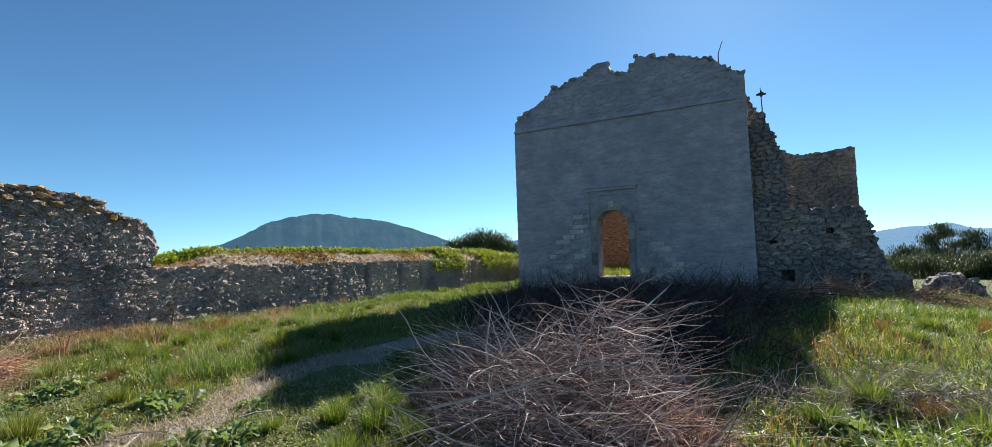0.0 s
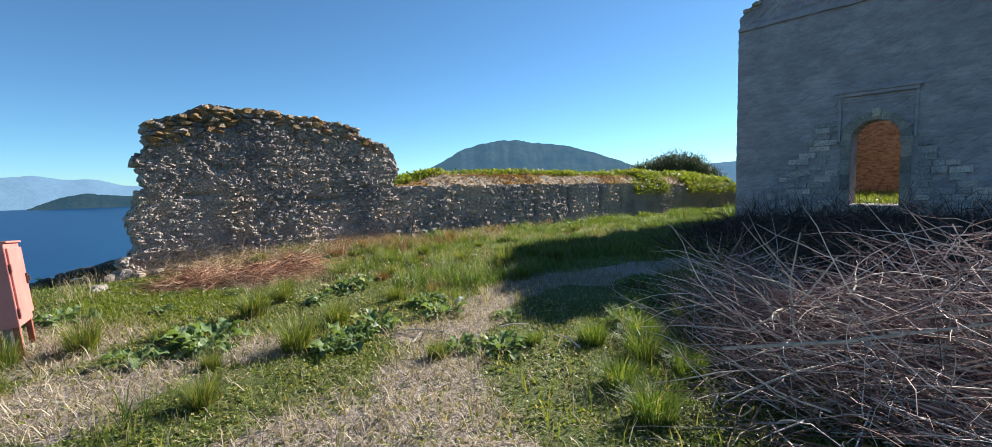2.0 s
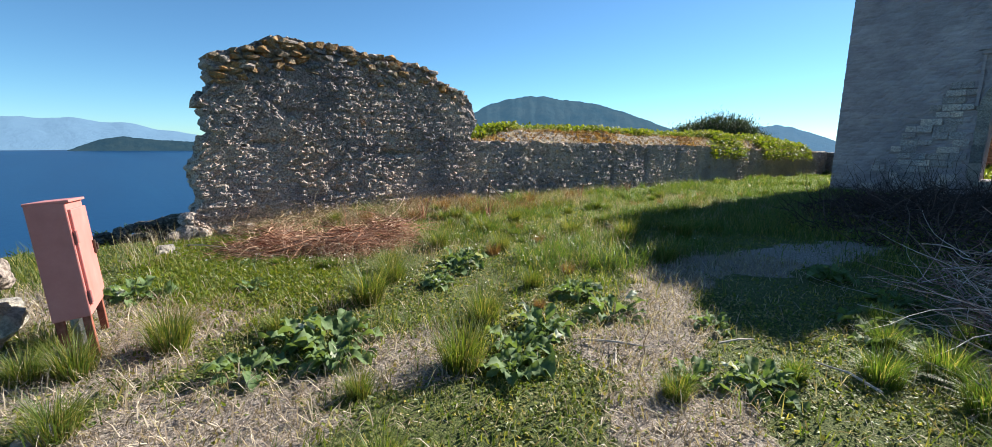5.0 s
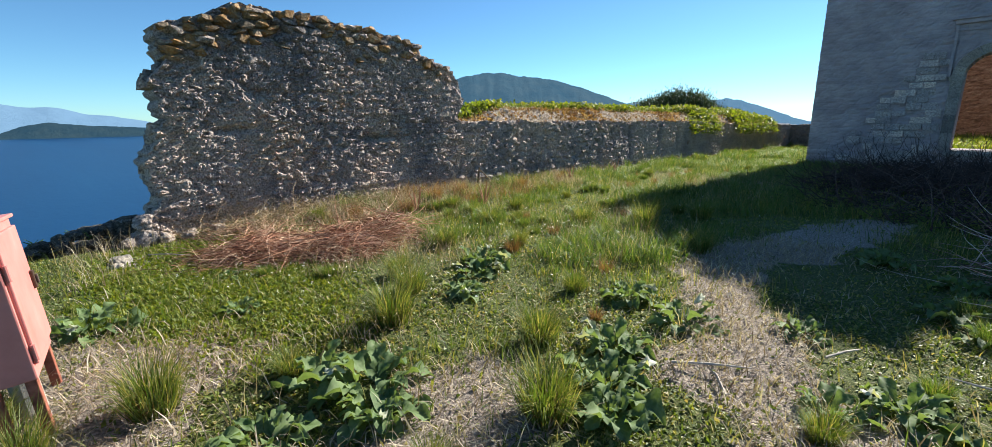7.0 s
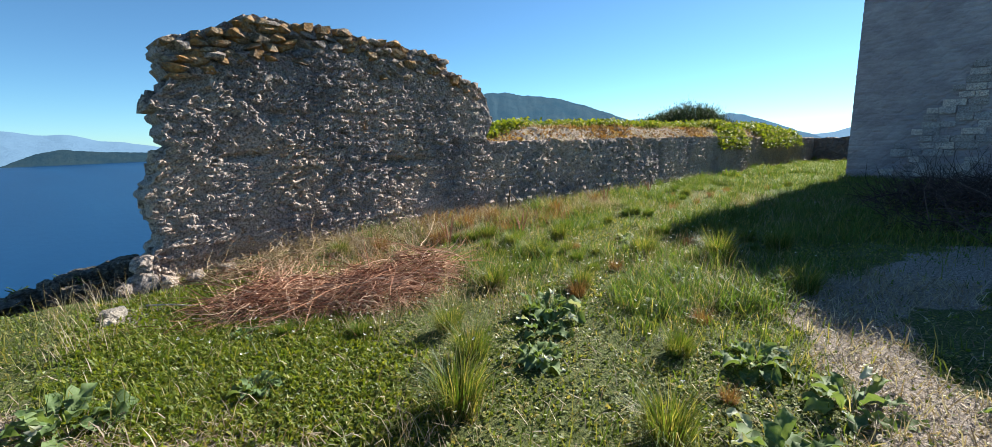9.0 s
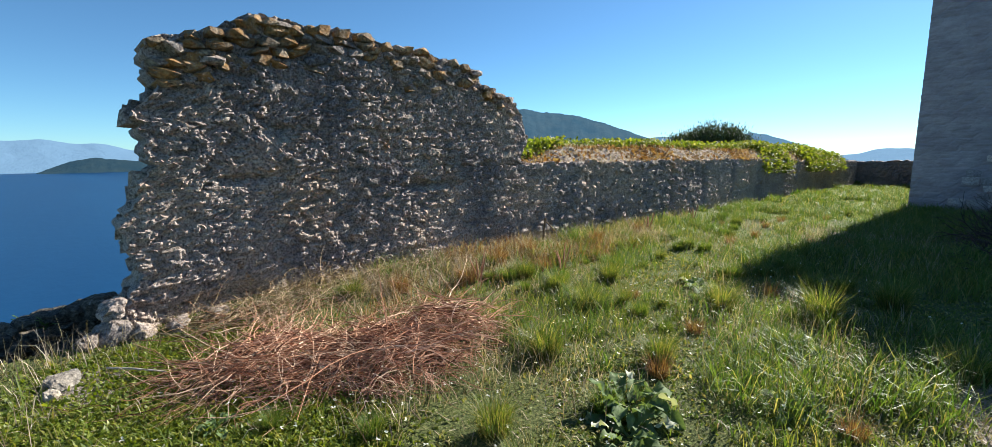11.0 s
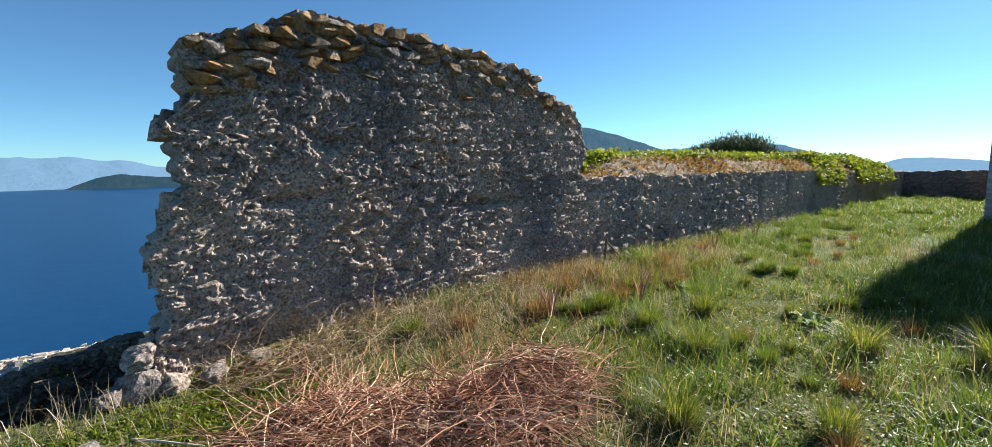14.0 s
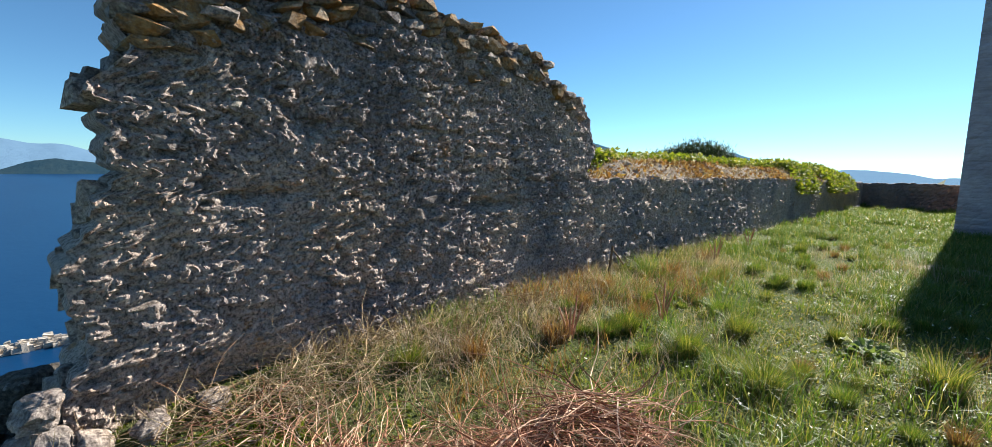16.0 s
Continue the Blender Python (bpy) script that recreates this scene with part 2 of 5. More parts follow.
def painted_haze_material(name, near, far, glow):
    """Distant land: haze of kilometres of scattering air painted as colour and glow."""
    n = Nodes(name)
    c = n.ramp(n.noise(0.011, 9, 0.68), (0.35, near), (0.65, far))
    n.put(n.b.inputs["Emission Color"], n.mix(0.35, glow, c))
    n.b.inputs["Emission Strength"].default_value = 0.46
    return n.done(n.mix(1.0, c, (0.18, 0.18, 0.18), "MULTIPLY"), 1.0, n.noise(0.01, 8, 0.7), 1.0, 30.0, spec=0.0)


# bluish tones and emission stand for hazy air, not the land's own colour
M_HILL = painted_haze_material("haze_painted_mountain", (0.045, 0.10, 0.14), (0.10, 0.15, 0.17), (0.055, 0.135, 0.22))
M_RIDGE = painted_haze_material("haze_painted_ridge", (0.09, 0.18, 0.28), (0.13, 0.22, 0.31), (0.10, 0.22, 0.36))
M_FAR = painted_haze_material("haze_painted_range", (0.185, 0.325, 0.49), (0.21, 0.36, 0.52), (0.195, 0.35, 0.53))
M_ISLAND = painted_haze_material("haze_painted_island", (0.025, 0.055, 0.075), (0.06, 0.09, 0.09), (0.025, 0.075, 0.13))


# ---------------------------------------------------------------- mesh helpers
rng = np.random.default_rng(7)
TABLE = rng.random((256, 256))


def vnoise(x, y):
    """Smooth lattice noise, 0 to 1, on arrays."""
    x, y = np.asarray(x, float), np.asarray(y, float)
    xi, yi = np.floor(x).astype(int), np.floor(y).astype(int)
    fx, fy = x - xi, y - yi
    fx, fy = fx * fx * (3 - 2 * fx), fy * fy * (3 - 2 * fy)
    a, b = TABLE[xi % 256, yi % 256], TABLE[(xi + 1) % 256, yi % 256]
    c, d = TABLE[xi % 256, (yi + 1) % 256], TABLE[(xi + 1) % 256, (yi + 1) % 256]
    return (a * (1 - fx) + b * fx) * (1 - fy) + (c * (1 - fx) + d * fx) * fy


def fbm(x, y, octaves=4):
    total, amp, norm = 0, 1.0, 0.0
    for k in range(octaves):
        total = total + amp * vnoise(x * 2 ** k + 17.3 * k, y * 2 ** k + 5.1 * k)
        norm, amp = norm + amp, amp * 0.5
    return total / norm


def smooth(a, b, x):
    t = np.clip((np.asarray(x, float) - a) / (b - a), 0, 1)
    return t * t * (3 - 2 * t)


def fast_mesh(name, verts, tris, material, shade=False):
    """A mesh from arrays of vertices and of triangles or quads."""
    me = bpy.data.meshes.new(name)
    verts, tris = np.asarray(verts, np.float32), np.asarray(tris, np.int32)
    k = tris.shape[1]
    me.vertices.add(len(verts)), me.loops.add(len(tris) * k), me.polygons.add(len(tris))
    me.vertices.foreach_set("co", verts.ravel())
    me.loops.foreach_set("vertex_index", tris.ravel())
    me.polygons.foreach_set("loop_start", np.arange(len(tris), dtype=np.int32) * k)
    me.polygons.foreach_set("use_smooth", np.full(len(tris), shade))
    me.update(calc_edges=True)
    me.validate()
    if material:
        me.materials.append(material)
    return me


def part(name, data, material, parent, label=""):
    """Links a bmesh or a mesh as one mesh object under a thing or a part."""
    if isinstance(data, bmesh.types.BMesh):
        me = bpy.data.meshes.new(name)
        data.to_mesh(me)
        data.free()
        me.materials.append(material)
        data = me
    ob = new(name, data)
    ob.parent = parent
    return tagged(ob, label)


def box(x0, x1, y0, y1, z0, z1, bevel=0.0, bm=None):
    bm = bm or bmesh.new()
    m = Matrix.Translation(((x0 + x1) / 2, (y0 + y1) / 2, (z0 + z1) / 2)) @ Matrix.Diagonal((x1 - x0, y1 - y0, z1 - z0, 1))
    made = bmesh.ops.create_cube(bm, size=1, matrix=m)
    if bevel:
        edges = list({e for v in made["verts"] for e in v.link_edges})
        bmesh.ops.bevel(bm, geom=edges, offset=bevel, segments=2, affect="EDGES", profile=0.6)
    return bm


def tube(points, radii, sides=5, bm=None):
    """A bent tapered rod through the points."""
    bm = bm or bmesh.new()
    rings = []
    for i, (p, r) in enumerate(zip(points, radii)):
        p = Vector(p)
        d = (Vector(points[min(i + 1, len(points) - 1)]) - Vector(points[max(i - 1, 0)])).normalized()
        a = d.orthogonal().normalized()
        b = d.cross(a)
        rings.append([bm.verts.new(p + r * (math.cos(k * math.tau / sides) * a + math.sin(k * math.tau / sides) * b)) for k in range(sides)])
    for r0, r1 in zip(rings, rings[1:]):
        for k in range(sides):
            bm.faces.new((r0[k], r0[(k + 1) % sides], r1[(k + 1) % sides], r1[k]))
    bm.faces.new(rings[0][::-1]), bm.faces.new(rings[-1])
    return bm


def ground_z(x, y):
    """Height of the plateau, with the slope to the sea and the land around."""
    x, y = np.asarray(x, float), np.asarray(y, float)
    z = 0.10 * (fbm(x * 0.45, y * 0.45, 3) - 0.5) + 0.05 * (fbm(x * 2.1 + 40, y * 2.1, 3) - 0.5)
    z = z - 0.012 * np.clip(y - 7, 0, 60)
    z = z + 0.10 * smooth(-9.6, -10.8, x) * smooth(0.8, 2.0, y)                 # soil against the wall
    z = z + 0.28 * np.exp(-((x + 1.8) ** 2) / 18 - ((y - 11.5) ** 2) / 12)         # rise in front of the door
    z = z - 0.38 * smooth(-10.72, -11.2, x) * smooth(0.95, 0.6, y)                # bank falls away beside the wall end
    west = np.clip(-11.7 - 1.0 * smooth(2.0, 6.0, y) - x, 0, 400)
    other = np.clip(np.maximum.reduce([x - 30, y - 60, -35 - y]), 0, 400)
    drop = west * 0.80 - 1.5 * smooth(0, 3, west)
    z = z - np.clip(drop, 0, 74) - np.clip(other * 0.16, 0, 60) * (x > -60)
    rough = np.clip(np.maximum(west, other) * 0.02, 0, 2.0)
    return np.maximum(z + rough * (fbm(x * 0.11, y * 0.11, 3) - 0.5) * 4, -74)


def bareness(x, y):
    """1 on trodden soil, 0 in the grass."""
    x, y = np.asarray(x, float), np.asarray(y, float)
    trail = [(-2.4, 1.1), (-3.4, 1.7), (-4.4, 2.5), (-4.9, 3.5), (-5.2, 4.6), (-4.9, 6.0), (-4.4, 7.5)]
    d = np.full(np.shape(x), 9.0)
    for (ax, ay), (bx, by) in zip(trail, trail[1:]):
        t = np.clip(((x - ax) * (bx - ax) + (y - ay) * (by - ay)) / ((bx - ax) ** 2 + (by - ay) ** 2), 0, 1)
        d = np.minimum(d, np.hypot(x - ax - t * (bx - ax), y - ay - t * (by - ay)) / 0.42)
    for cx, cy, r in ((-6.7, -0.25, 0.75), (-5.2, -0.1, 0.8), (-5.35, 1.15, 0.45), (-3.2, 0.9, 0.8), (-8.1, -0.9, 0.7), (-9.9, 0.35, 0.35), (-7.2, 11.5, 0.5)):
        d = np.minimum(d, np.hypot(x - cx, y - cy) / r)
    return smooth(1.45, 0.45, d + 1.7 * (fbm(x * 2.2, y * 2.2, 4) - 0.5))


# ---------------------------------------------------------------- ground, sea, distance
def spaced(lo, hi, near_lo, near_hi, step, far):
    """Grid lines: even in the near stretch, widening outside."""
    mid = list(np.arange(near_lo, near_hi + step / 2, step))
    a, s = [near_lo], step
    while a[-1] > lo:
        s *= far
        a.append(max(lo, a[-1] - s))
    b, s = [mid[-1]], step
    while b[-1] < hi:
        s *= far
        b.append(min(hi, b[-1] + s))
    return np.array(a[:0:-1] + mid + b[1:])


def build_ground():
    gx, gy = spaced(-4900, 4900, -13.5, 5.0, 0.09, 1.13), spaced(-4900, 4900, -2.0, 18.0, 0.09, 1.13)
    xx, yy = np.meshgrid(gx, gy, indexing="ij")
    zz = ground_z(xx, yy)
    near = (xx > -14) & (xx < 6) & (yy > -3) & (yy < 19)
    zz = zz + near * 0.03 * (fbm(xx * 7, yy * 7, 2) - 0.5)
    verts = np.stack([xx, yy, zz], -1).reshape(-1, 3)
    i, j = np.meshgrid(np.arange(len(gx) - 1), np.arange(len(gy) - 1), indexing="ij")
    a = (i * len(gy) + j).ravel()
    quads = np.stack([a, a + len(gy), a + len(gy) + 1, a + 1], 1)
    me = fast_mesh("ground", verts, quads, M_SOIL, True)
    me.materials.append(M_SCRUB)
    at = me.attributes.new("bare", "FLOAT", "POINT")
    at.data.foreach_set("value", bareness(xx, yy).astype(np.float32).ravel())
    centre = verts[quads].mean(1)
    far = (centre[:, 0] < -14) | (centre[:, 0] > 25) | (centre[:, 1] > 45) | (centre[:, 1] < -20)
    me.polygons.foreach_set("material_index", far.astype(np.int32))
    tagged(new("ground", me), "uneven trodden soil and mossy turf plateau above the sea", "ground", kind="structure")


build_ground()
bm = bmesh.new()
bmesh.ops.create_grid(bm, x_segments=60, y_segments=60, size=4950)
me = bpy.data.meshes.new("water")
bm.to_mesh(me)
bm.free()
me.materials.append(M_SEA)
sea = tagged(new("water", me), "deep blue calm sea far below the plateau", "sea", kind="structure")
sea.location.z = -70


def ridge(name, label, material, dist, yaw0, yaw1, height, seed, base=-74, depth=0.25, rough=0.12):
    """A range of hills: crest heights in degrees over the horizontal, by the yaw at which it lies from the plateau."""
    n_a, n_r = 220, 26
    yaw = np.linspace(yaw0, yaw1, n_a)
    crest = dist * np.tan(np.radians(height(yaw)))
    crest = np.maximum(crest, base)
    s = np.linspace(-1, 1, n_r)
    aa, ss = np.meshgrid(yaw, s, indexing="ij")
    rr = dist * (1 + depth * ss)
    lift = (crest[:, None] - base) * (1 - np.abs(ss) ** 1.5)
    bumps = 1 + rough * (fbm(aa * 1.7 + seed, ss * 4 + seed, 5) - 0.5) * 2 * np.abs(ss) ** 0.5
    zz = base + lift * bumps
    verts = np.stack([-rr * np.sin(np.radians(aa)), rr * np.cos(np.radians(aa)), zz], -1).reshape(-1, 3)
    i, j = np.meshgrid(np.arange(n_a - 1), np.arange(n_r - 1), indexing="ij")
    a = (i * n_r + j).ravel()
    quads = np.stack([a, a + 1, a + n_r + 1, a + n_r], 1)
    tagged(new(name, fast_mesh(name, verts, quads, material, True)), label, "mountain", kind="structure")


def crest_line(a, *points):
    fine = 0.10 * (vnoise(a * 1.4, a * 0 + 3) - 0.5) + 0.06 * (vnoise(a * 5, a * 0 + 7) - 0.5)
    return np.interp(a, [p[0] for p in points], [p[1] for p in points]) + fine


def bell(x, c, w, p=2.0):
    return np.exp(-np.abs((x - c) / w) ** p)


ridge("backdrop_mountain", "rounded mountain across the bay, blue-green with painted haze", M_HILL, 2600, 24, 66,
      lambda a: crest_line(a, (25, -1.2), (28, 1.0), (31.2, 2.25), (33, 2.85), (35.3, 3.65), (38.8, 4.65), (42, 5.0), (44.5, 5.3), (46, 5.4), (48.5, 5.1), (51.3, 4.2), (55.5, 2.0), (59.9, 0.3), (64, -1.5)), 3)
ridge("backdrop_ridge", "lower ridge behind the mountain, blue with painted haze", M_RIDGE, 3400, 4, 40,
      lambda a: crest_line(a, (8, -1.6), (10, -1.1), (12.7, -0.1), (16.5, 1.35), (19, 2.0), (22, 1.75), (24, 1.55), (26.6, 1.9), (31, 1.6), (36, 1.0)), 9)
ridge("backdrop_range", "far mountain range, pale with painted haze", M_FAR, 4300, -40, 17,
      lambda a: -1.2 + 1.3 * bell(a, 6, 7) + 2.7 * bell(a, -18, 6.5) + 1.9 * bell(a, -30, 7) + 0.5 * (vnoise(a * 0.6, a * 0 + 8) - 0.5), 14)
ridge("backdrop_hills", "low hills below the far range, blue with painted haze", M_RIDGE, 3300, -45, 15,
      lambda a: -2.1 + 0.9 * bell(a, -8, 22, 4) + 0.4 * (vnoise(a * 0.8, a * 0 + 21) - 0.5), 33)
ridge("backdrop_range", "far mountain range beyond the sea, pale with painted haze", M_FAR, 4500, 66, 130,
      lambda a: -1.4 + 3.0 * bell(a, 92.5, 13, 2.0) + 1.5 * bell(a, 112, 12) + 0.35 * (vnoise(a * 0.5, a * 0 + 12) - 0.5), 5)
ridge("backdrop_island", "low dark wooded island in the sea with painted haze", M_ISLAND, 3300, 66, 95,
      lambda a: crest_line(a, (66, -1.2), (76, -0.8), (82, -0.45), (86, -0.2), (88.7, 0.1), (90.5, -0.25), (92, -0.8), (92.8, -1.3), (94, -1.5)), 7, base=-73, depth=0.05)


# ---------------------------------------------------------------- ruined walls
def stone_grid(w, h, seed, joint=0.035, bulge=0.03):
    """Relief of rubble masonry: a function of the place on the face, in metres outward."""
    def relief(u, z):
        u, z = np.asarray(u, float), np.asarray(z, float)
        gu, gz = np.floor(u / w), np.floor(z / h)
        best, second, ident = np.full(u.shape, 9.0), np.full(u.shape, 9.0), np.zeros(u.shape)
        for du in (-1, 0, 1):
            for dz in (-1, 0, 1):
                cu, cz = gu + du, gz + dz
                iu, iz = (cu.astype(int) * 7 + seed) % 256, (cz.astype(int) * 13 + seed * 3) % 256
                pu = (cu + 0.5 + 0.85 * (TABLE[iu, iz] - 0.5) + 0.5 * (cz % 2)) * w
                pz = (cz + 0.5 + 0.7 * (TABLE[iz, iu] - 0.5)) * h
                d = np.hypot((u - pu) / w, (z - pz) / h)
                closer = d < best
                second = np.where(closer, best, np.minimum(second, d))
                ident = np.where(closer, TABLE[(iu * 3 + 11) % 256, (iz * 5 + 7) % 256], ident)
                best = np.minimum(best, d)
        return joint * (smooth(0.02, 0.28, second - best) - 1) + bulge * (ident - 0.35) + 0.012 * (fbm(u * 14, z * 14, 3) - 0.5)
    return relief


def ruin_wall(name, label, length, top, thick, cell, material, place, holes=(), relief=None, warp=None, bottom=-0.25, kind="structure", category="wall", shade=False):
    """A broken wall: u along it, front towards -y, back at thick; top(u) is its ragged edge; holes are tests on (u, z)."""
    hi = float(np.max(top(np.linspace(0, length, 400))))
    u, z = np.linspace(0, length, max(2, round(length / cell)) + 1), np.arange(bottom, hi + cell, cell)
    uu, zz = np.meshgrid(u, z, indexing="ij")
    tops = top(uu)
    uc, zc = (uu[:-1, :-1] + uu[1:, 1:]) / 2, (zz[:-1, :-1] + zz[1:, 1:]) / 2
    keep = zz[:-1, :-1] < np.maximum(top(uu[:-1, :-1]), top(uu[1:, :-1])) - 1e-4
    for hole in holes:
        keep &= ~hole(uc, zc)
    zz = np.minimum(zz, np.maximum(tops, bottom + 0.01))
    front = -relief(uu, zz) if relief else np.zeros(uu.shape)
    back = thick + (0.06 * (fbm(uu * 2, zz * 2, 3) - 0.5))
    xu, zu = (uu, zz) if warp is None else warp(uu, zz)
    verts = np.concatenate([np.stack([xu, front, zu], -1).reshape(-1, 3), np.stack([xu, back, zu], -1).reshape(-1, 3)])
    nz, half = len(z), uu.size
    ci, cj = np.nonzero(keep)
    a = ci * nz + cj
    faces = [np.stack([a, a + nz, a + nz + 1, a + 1], 1), half + np.stack([a, a + 1, a + nz + 1, a + nz], 1)]
    pad = np.pad(keep, 1)
    for di, dj, p, q in ((-1, 0, 0, 1), (1, 0, nz, nz + 1), (0, -1, 0, nz), (0, 1, 1, nz + 1)):
        si, sj = np.nonzero(keep & ~pad[1 + di:pad.shape[0] - 1 + di, 1 + dj:pad.shape[1] - 1 + dj])
        s = si * nz + sj
        f = np.stack([s + p, s + q, s + q + half, s + p + half], 1)
        faces.append(f[:, ::-1] if (di, dj) in ((1, 0), (0, -1)) else f)
    me = fast_mesh(name, verts, np.concatenate(faces), material, shade)
    ob = tagged(new(name, me), label, category, kind=kind)
    ob.matrix_world = place
    return ob


def profile(*points):
    """A broken line as a function of u, with a fine ragged edge."""
    px, pz = [p[0] for p in points], [p[1] for p in points]
    return lambda u: np.interp(u, px, pz) + 0.10 * (vnoise(np.asarray(u) * 4.3, np.asarray(u) * 0 + 2.5) - 0.5) + 0.05 * (vnoise(np.asarray(u) * 13, np.asarray(u) * 0 + 9) - 0.5)


# the tall free-standing piece of the rampart, and the low wall that carries on from it
TALL = pose(-10.83, 0.0, 0, 0, 0, 91.7)
tall_top = profile((0.3, 2.58), (0.55, 2.66), (0.75, 2.72), (1.1, 2.9), (1.45, 3.04), (2.1, 3.05), (3.85, 2.94), (4.95, 2.86), (5.08, 2.66), (5.5, 2.5), (5.85, 2.36), (6.1, 2.1))
tall_stone = stone_grid(0.21, 0.12, 5, 0.045, 0.04)

tall_fine = stone_grid(0.075, 0.055, 15, 0.026, 0.030)
tall_grit = stone_grid(0.036, 0.030, 25, 0.012, 0.016)


def tall_relief(u, z):
    crust = smooth(0.40, 0.58, fbm(u * 0.9 + 3, z * 1.1, 3) - 0.22 * bell(u, 4.0, 1.1) * bell(z, 1.15, 0.45))      # mortar crust that hides the joints
    hollow = bell(z, 1.2, 0.07) * bell(u, 3.95, 0.42, 4) + 0.7 * bell(z, 0.12, 0.14) * bell(u, 1.3, 0.5, 4) + 0.6 * bell(u, 1.75, 0.16) * bell(z, 1.9, 0.09) + 0.5 * bell(z, 1.38, 0.035) * bell(u, 1.5, 0.35, 4)
    pits = -0.05 * smooth(0.60, 0.70, fbm(u * 6 + 9, z * 9, 3)) - 0.03 * smooth(0.60, 0.70, fbm(u * 19 + 2, z * 24, 2))
    crags = 0.055 * (0.5 - np.abs(2 * fbm(u * 6.5, z * 8.5, 4) - 1)) + 0.030 * (0.5 - np.abs(2 * fbm(u * 19 + 5, z * 21, 3) - 1)) + 0.02 * (fbm(u * 40, z * 43, 2) - 0.5)
    wash = smooth(0.50, 0.66, fbm(u * 1.3 + 11, z * 1.0 + 5, 3))                  # smoother weathered patches
    rough = tall_stone(u, z) * (0.8 - 0.72 * crust) + 0.30 * tall_fine(u, z) + 0.25 * tall_grit(u, z) + crags + pits
    band = smooth(0.46, 0.38, tall_top(u) - z) * np.where(u < 2.4, 1.0, smooth(0.34, 0.26, tall_top(u) - z))      # set back behind the coping stones
    return 0.95 * rough * (1 - 0.4 * wash) - 0.05 * band + 0.06 * (fbm(u * 1.1, z * 1.1, 2) - 0.5) - 0.14 * hollow


def tall_warp(u, z):
    left = np.interp(z, [-0.3, 0.1, 0.4, 0.97, 1.2, 1.4, 1.52, 1.65, 1.85, 2.08, 2.3, 2.58], [0.72, 0.74, 0.80, 0.78, 0.88, 0.94, 1.07, 0.99, 0.99, 0.97, 1.10, 1.12]) + 0.12 * (vnoise(z * 8, z * 0 + 4) - 0.5) + 0.07 * (vnoise(z * 21, z * 0 + 1) - 0.5)
    right = np.interp(z, [0, 1.4, 1.5, 1.7, 2.0, 2.3], [6.15, 6.1, 5.96, 6.03, 6.15, 6.0]) + 0.10 * (vnoise(z * 7, z * 0 + 6) - 0.5)
    f = (u - 0.5) / 5.5
    return left + (right - left) * f, z


tall_wall = ruin_wall("wall_tall", "tall broken rubble stone wall with crusted lime mortar and orange lichen on top", 6.0,
                      tall_top, 0.62, 0.0145, M_MORTAR, TALL,
                      holes=(lambda u, z: u < 0.5,), relief=tall_relief, warp=tall_warp, category="stone wall")

ruin_wall("wall_footing", "low dark rubble footing of the fallen rampart", 3.9, profile((0, -0.55), (1.5, -0.38), (2.7, -0.16), (3.4, -0.02), (3.9, 0.12)), 0.5, 0.035, M_FOOTING, pose(-11.5, -3.2, 0, 0, 0, 90),
          relief=stone_grid(0.24, 0.15, 51, 0.08, 0.10), bottom=-0.5, category="stone wall")

LOW = pose(-11.0, 0.0, 0, 0, 0, 90)
low_stone = stone_grid(0.18, 0.12, 9, 0.05, 0.045)


def low_relief(u, z):
    slot = sum(bell(u, c, 0.10, 6) * bell(z, 0.75, 0.45, 6) for c in (11.2, 13.0, 14.9, 16.4, 17.8, 19.3, 21.0, 22.8))
    return low_stone(u, z) + 0.6 * tall_fine(u, z) + 0.05 * (fbm(u * 9, z * 9, 3) - 0.5) + 0.08 * (fbm(u * 0.6, z * 0.9, 2) - 0.5) - 0.22 * slot


low_top = profile((5.9, 1.42), (10, 1.42), (16, 1.36), (22, 1.22), (27, 1.12), (31.5, 1.02))
low_wall = ruin_wall("wall_low", "long low rubble stone rampart wall with dry soil and creeper on top", 31.5, low_top, 1.0, 0.04, M_MORTAR, LOW,
                     holes=(lambda u, z: u < 5.9,), relief=low_relief, bottom=-0.5, category="stone wall")
ruin_wall("wall_end", "low dark stone wall closing the far end of the lane", 9.0, profile((0, 1.0), (4, 1.05), (9, 0.9)), 0.7, 0.08, M_RUBBLE_STUFF,
          pose(-12.0, 31.4, 0, 0, 0, 4), relief=stone_grid(0.3, 0.2, 4, 0.06, 0.06), bottom=-0.7, category="stone wall")

# ---------------------------------------------------------------- the ruined church
CH = pose(-7.42, 18.46, 0, 0, 0, -2.4)
DOOR0, DOOR1, SILL, SPRING = 3.46, 4.70, 0.50, 2.52
ARCH = (DOOR0 + DOOR1) / 2


def doorway(u, z):
    return (np.abs(u - ARCH) < (DOOR1 - DOOR0) / 2) & (z > SILL) & ((z < SPRING) | (np.hypot(u - ARCH, z - SPRING) < (DOOR1 - DOOR0) / 2))


facade_top = profile((0, 7.25), (0.27, 7.5), (0.9, 7.78), (1.92, 8.45), (3.17, 8.76), (3.6, 9.12), (4.15, 9.12), (4.32, 8.61), (4.92, 8.57), (5.14, 8.7), (5.28, 9.1),
                     (5.69, 9.01), (6.16, 8.87), (7.08, 8.69), (7.37, 8.54), (7.95, 8.36), (8.56, 7.87), (8.95, 7.63))
lay_stone = stone_grid(0.42, 0.19, 21, 0.02, 0.012)


def facade_relief(u, z):
    return facade_face(u, z) - 0.035 * bare_masonry(u, z)


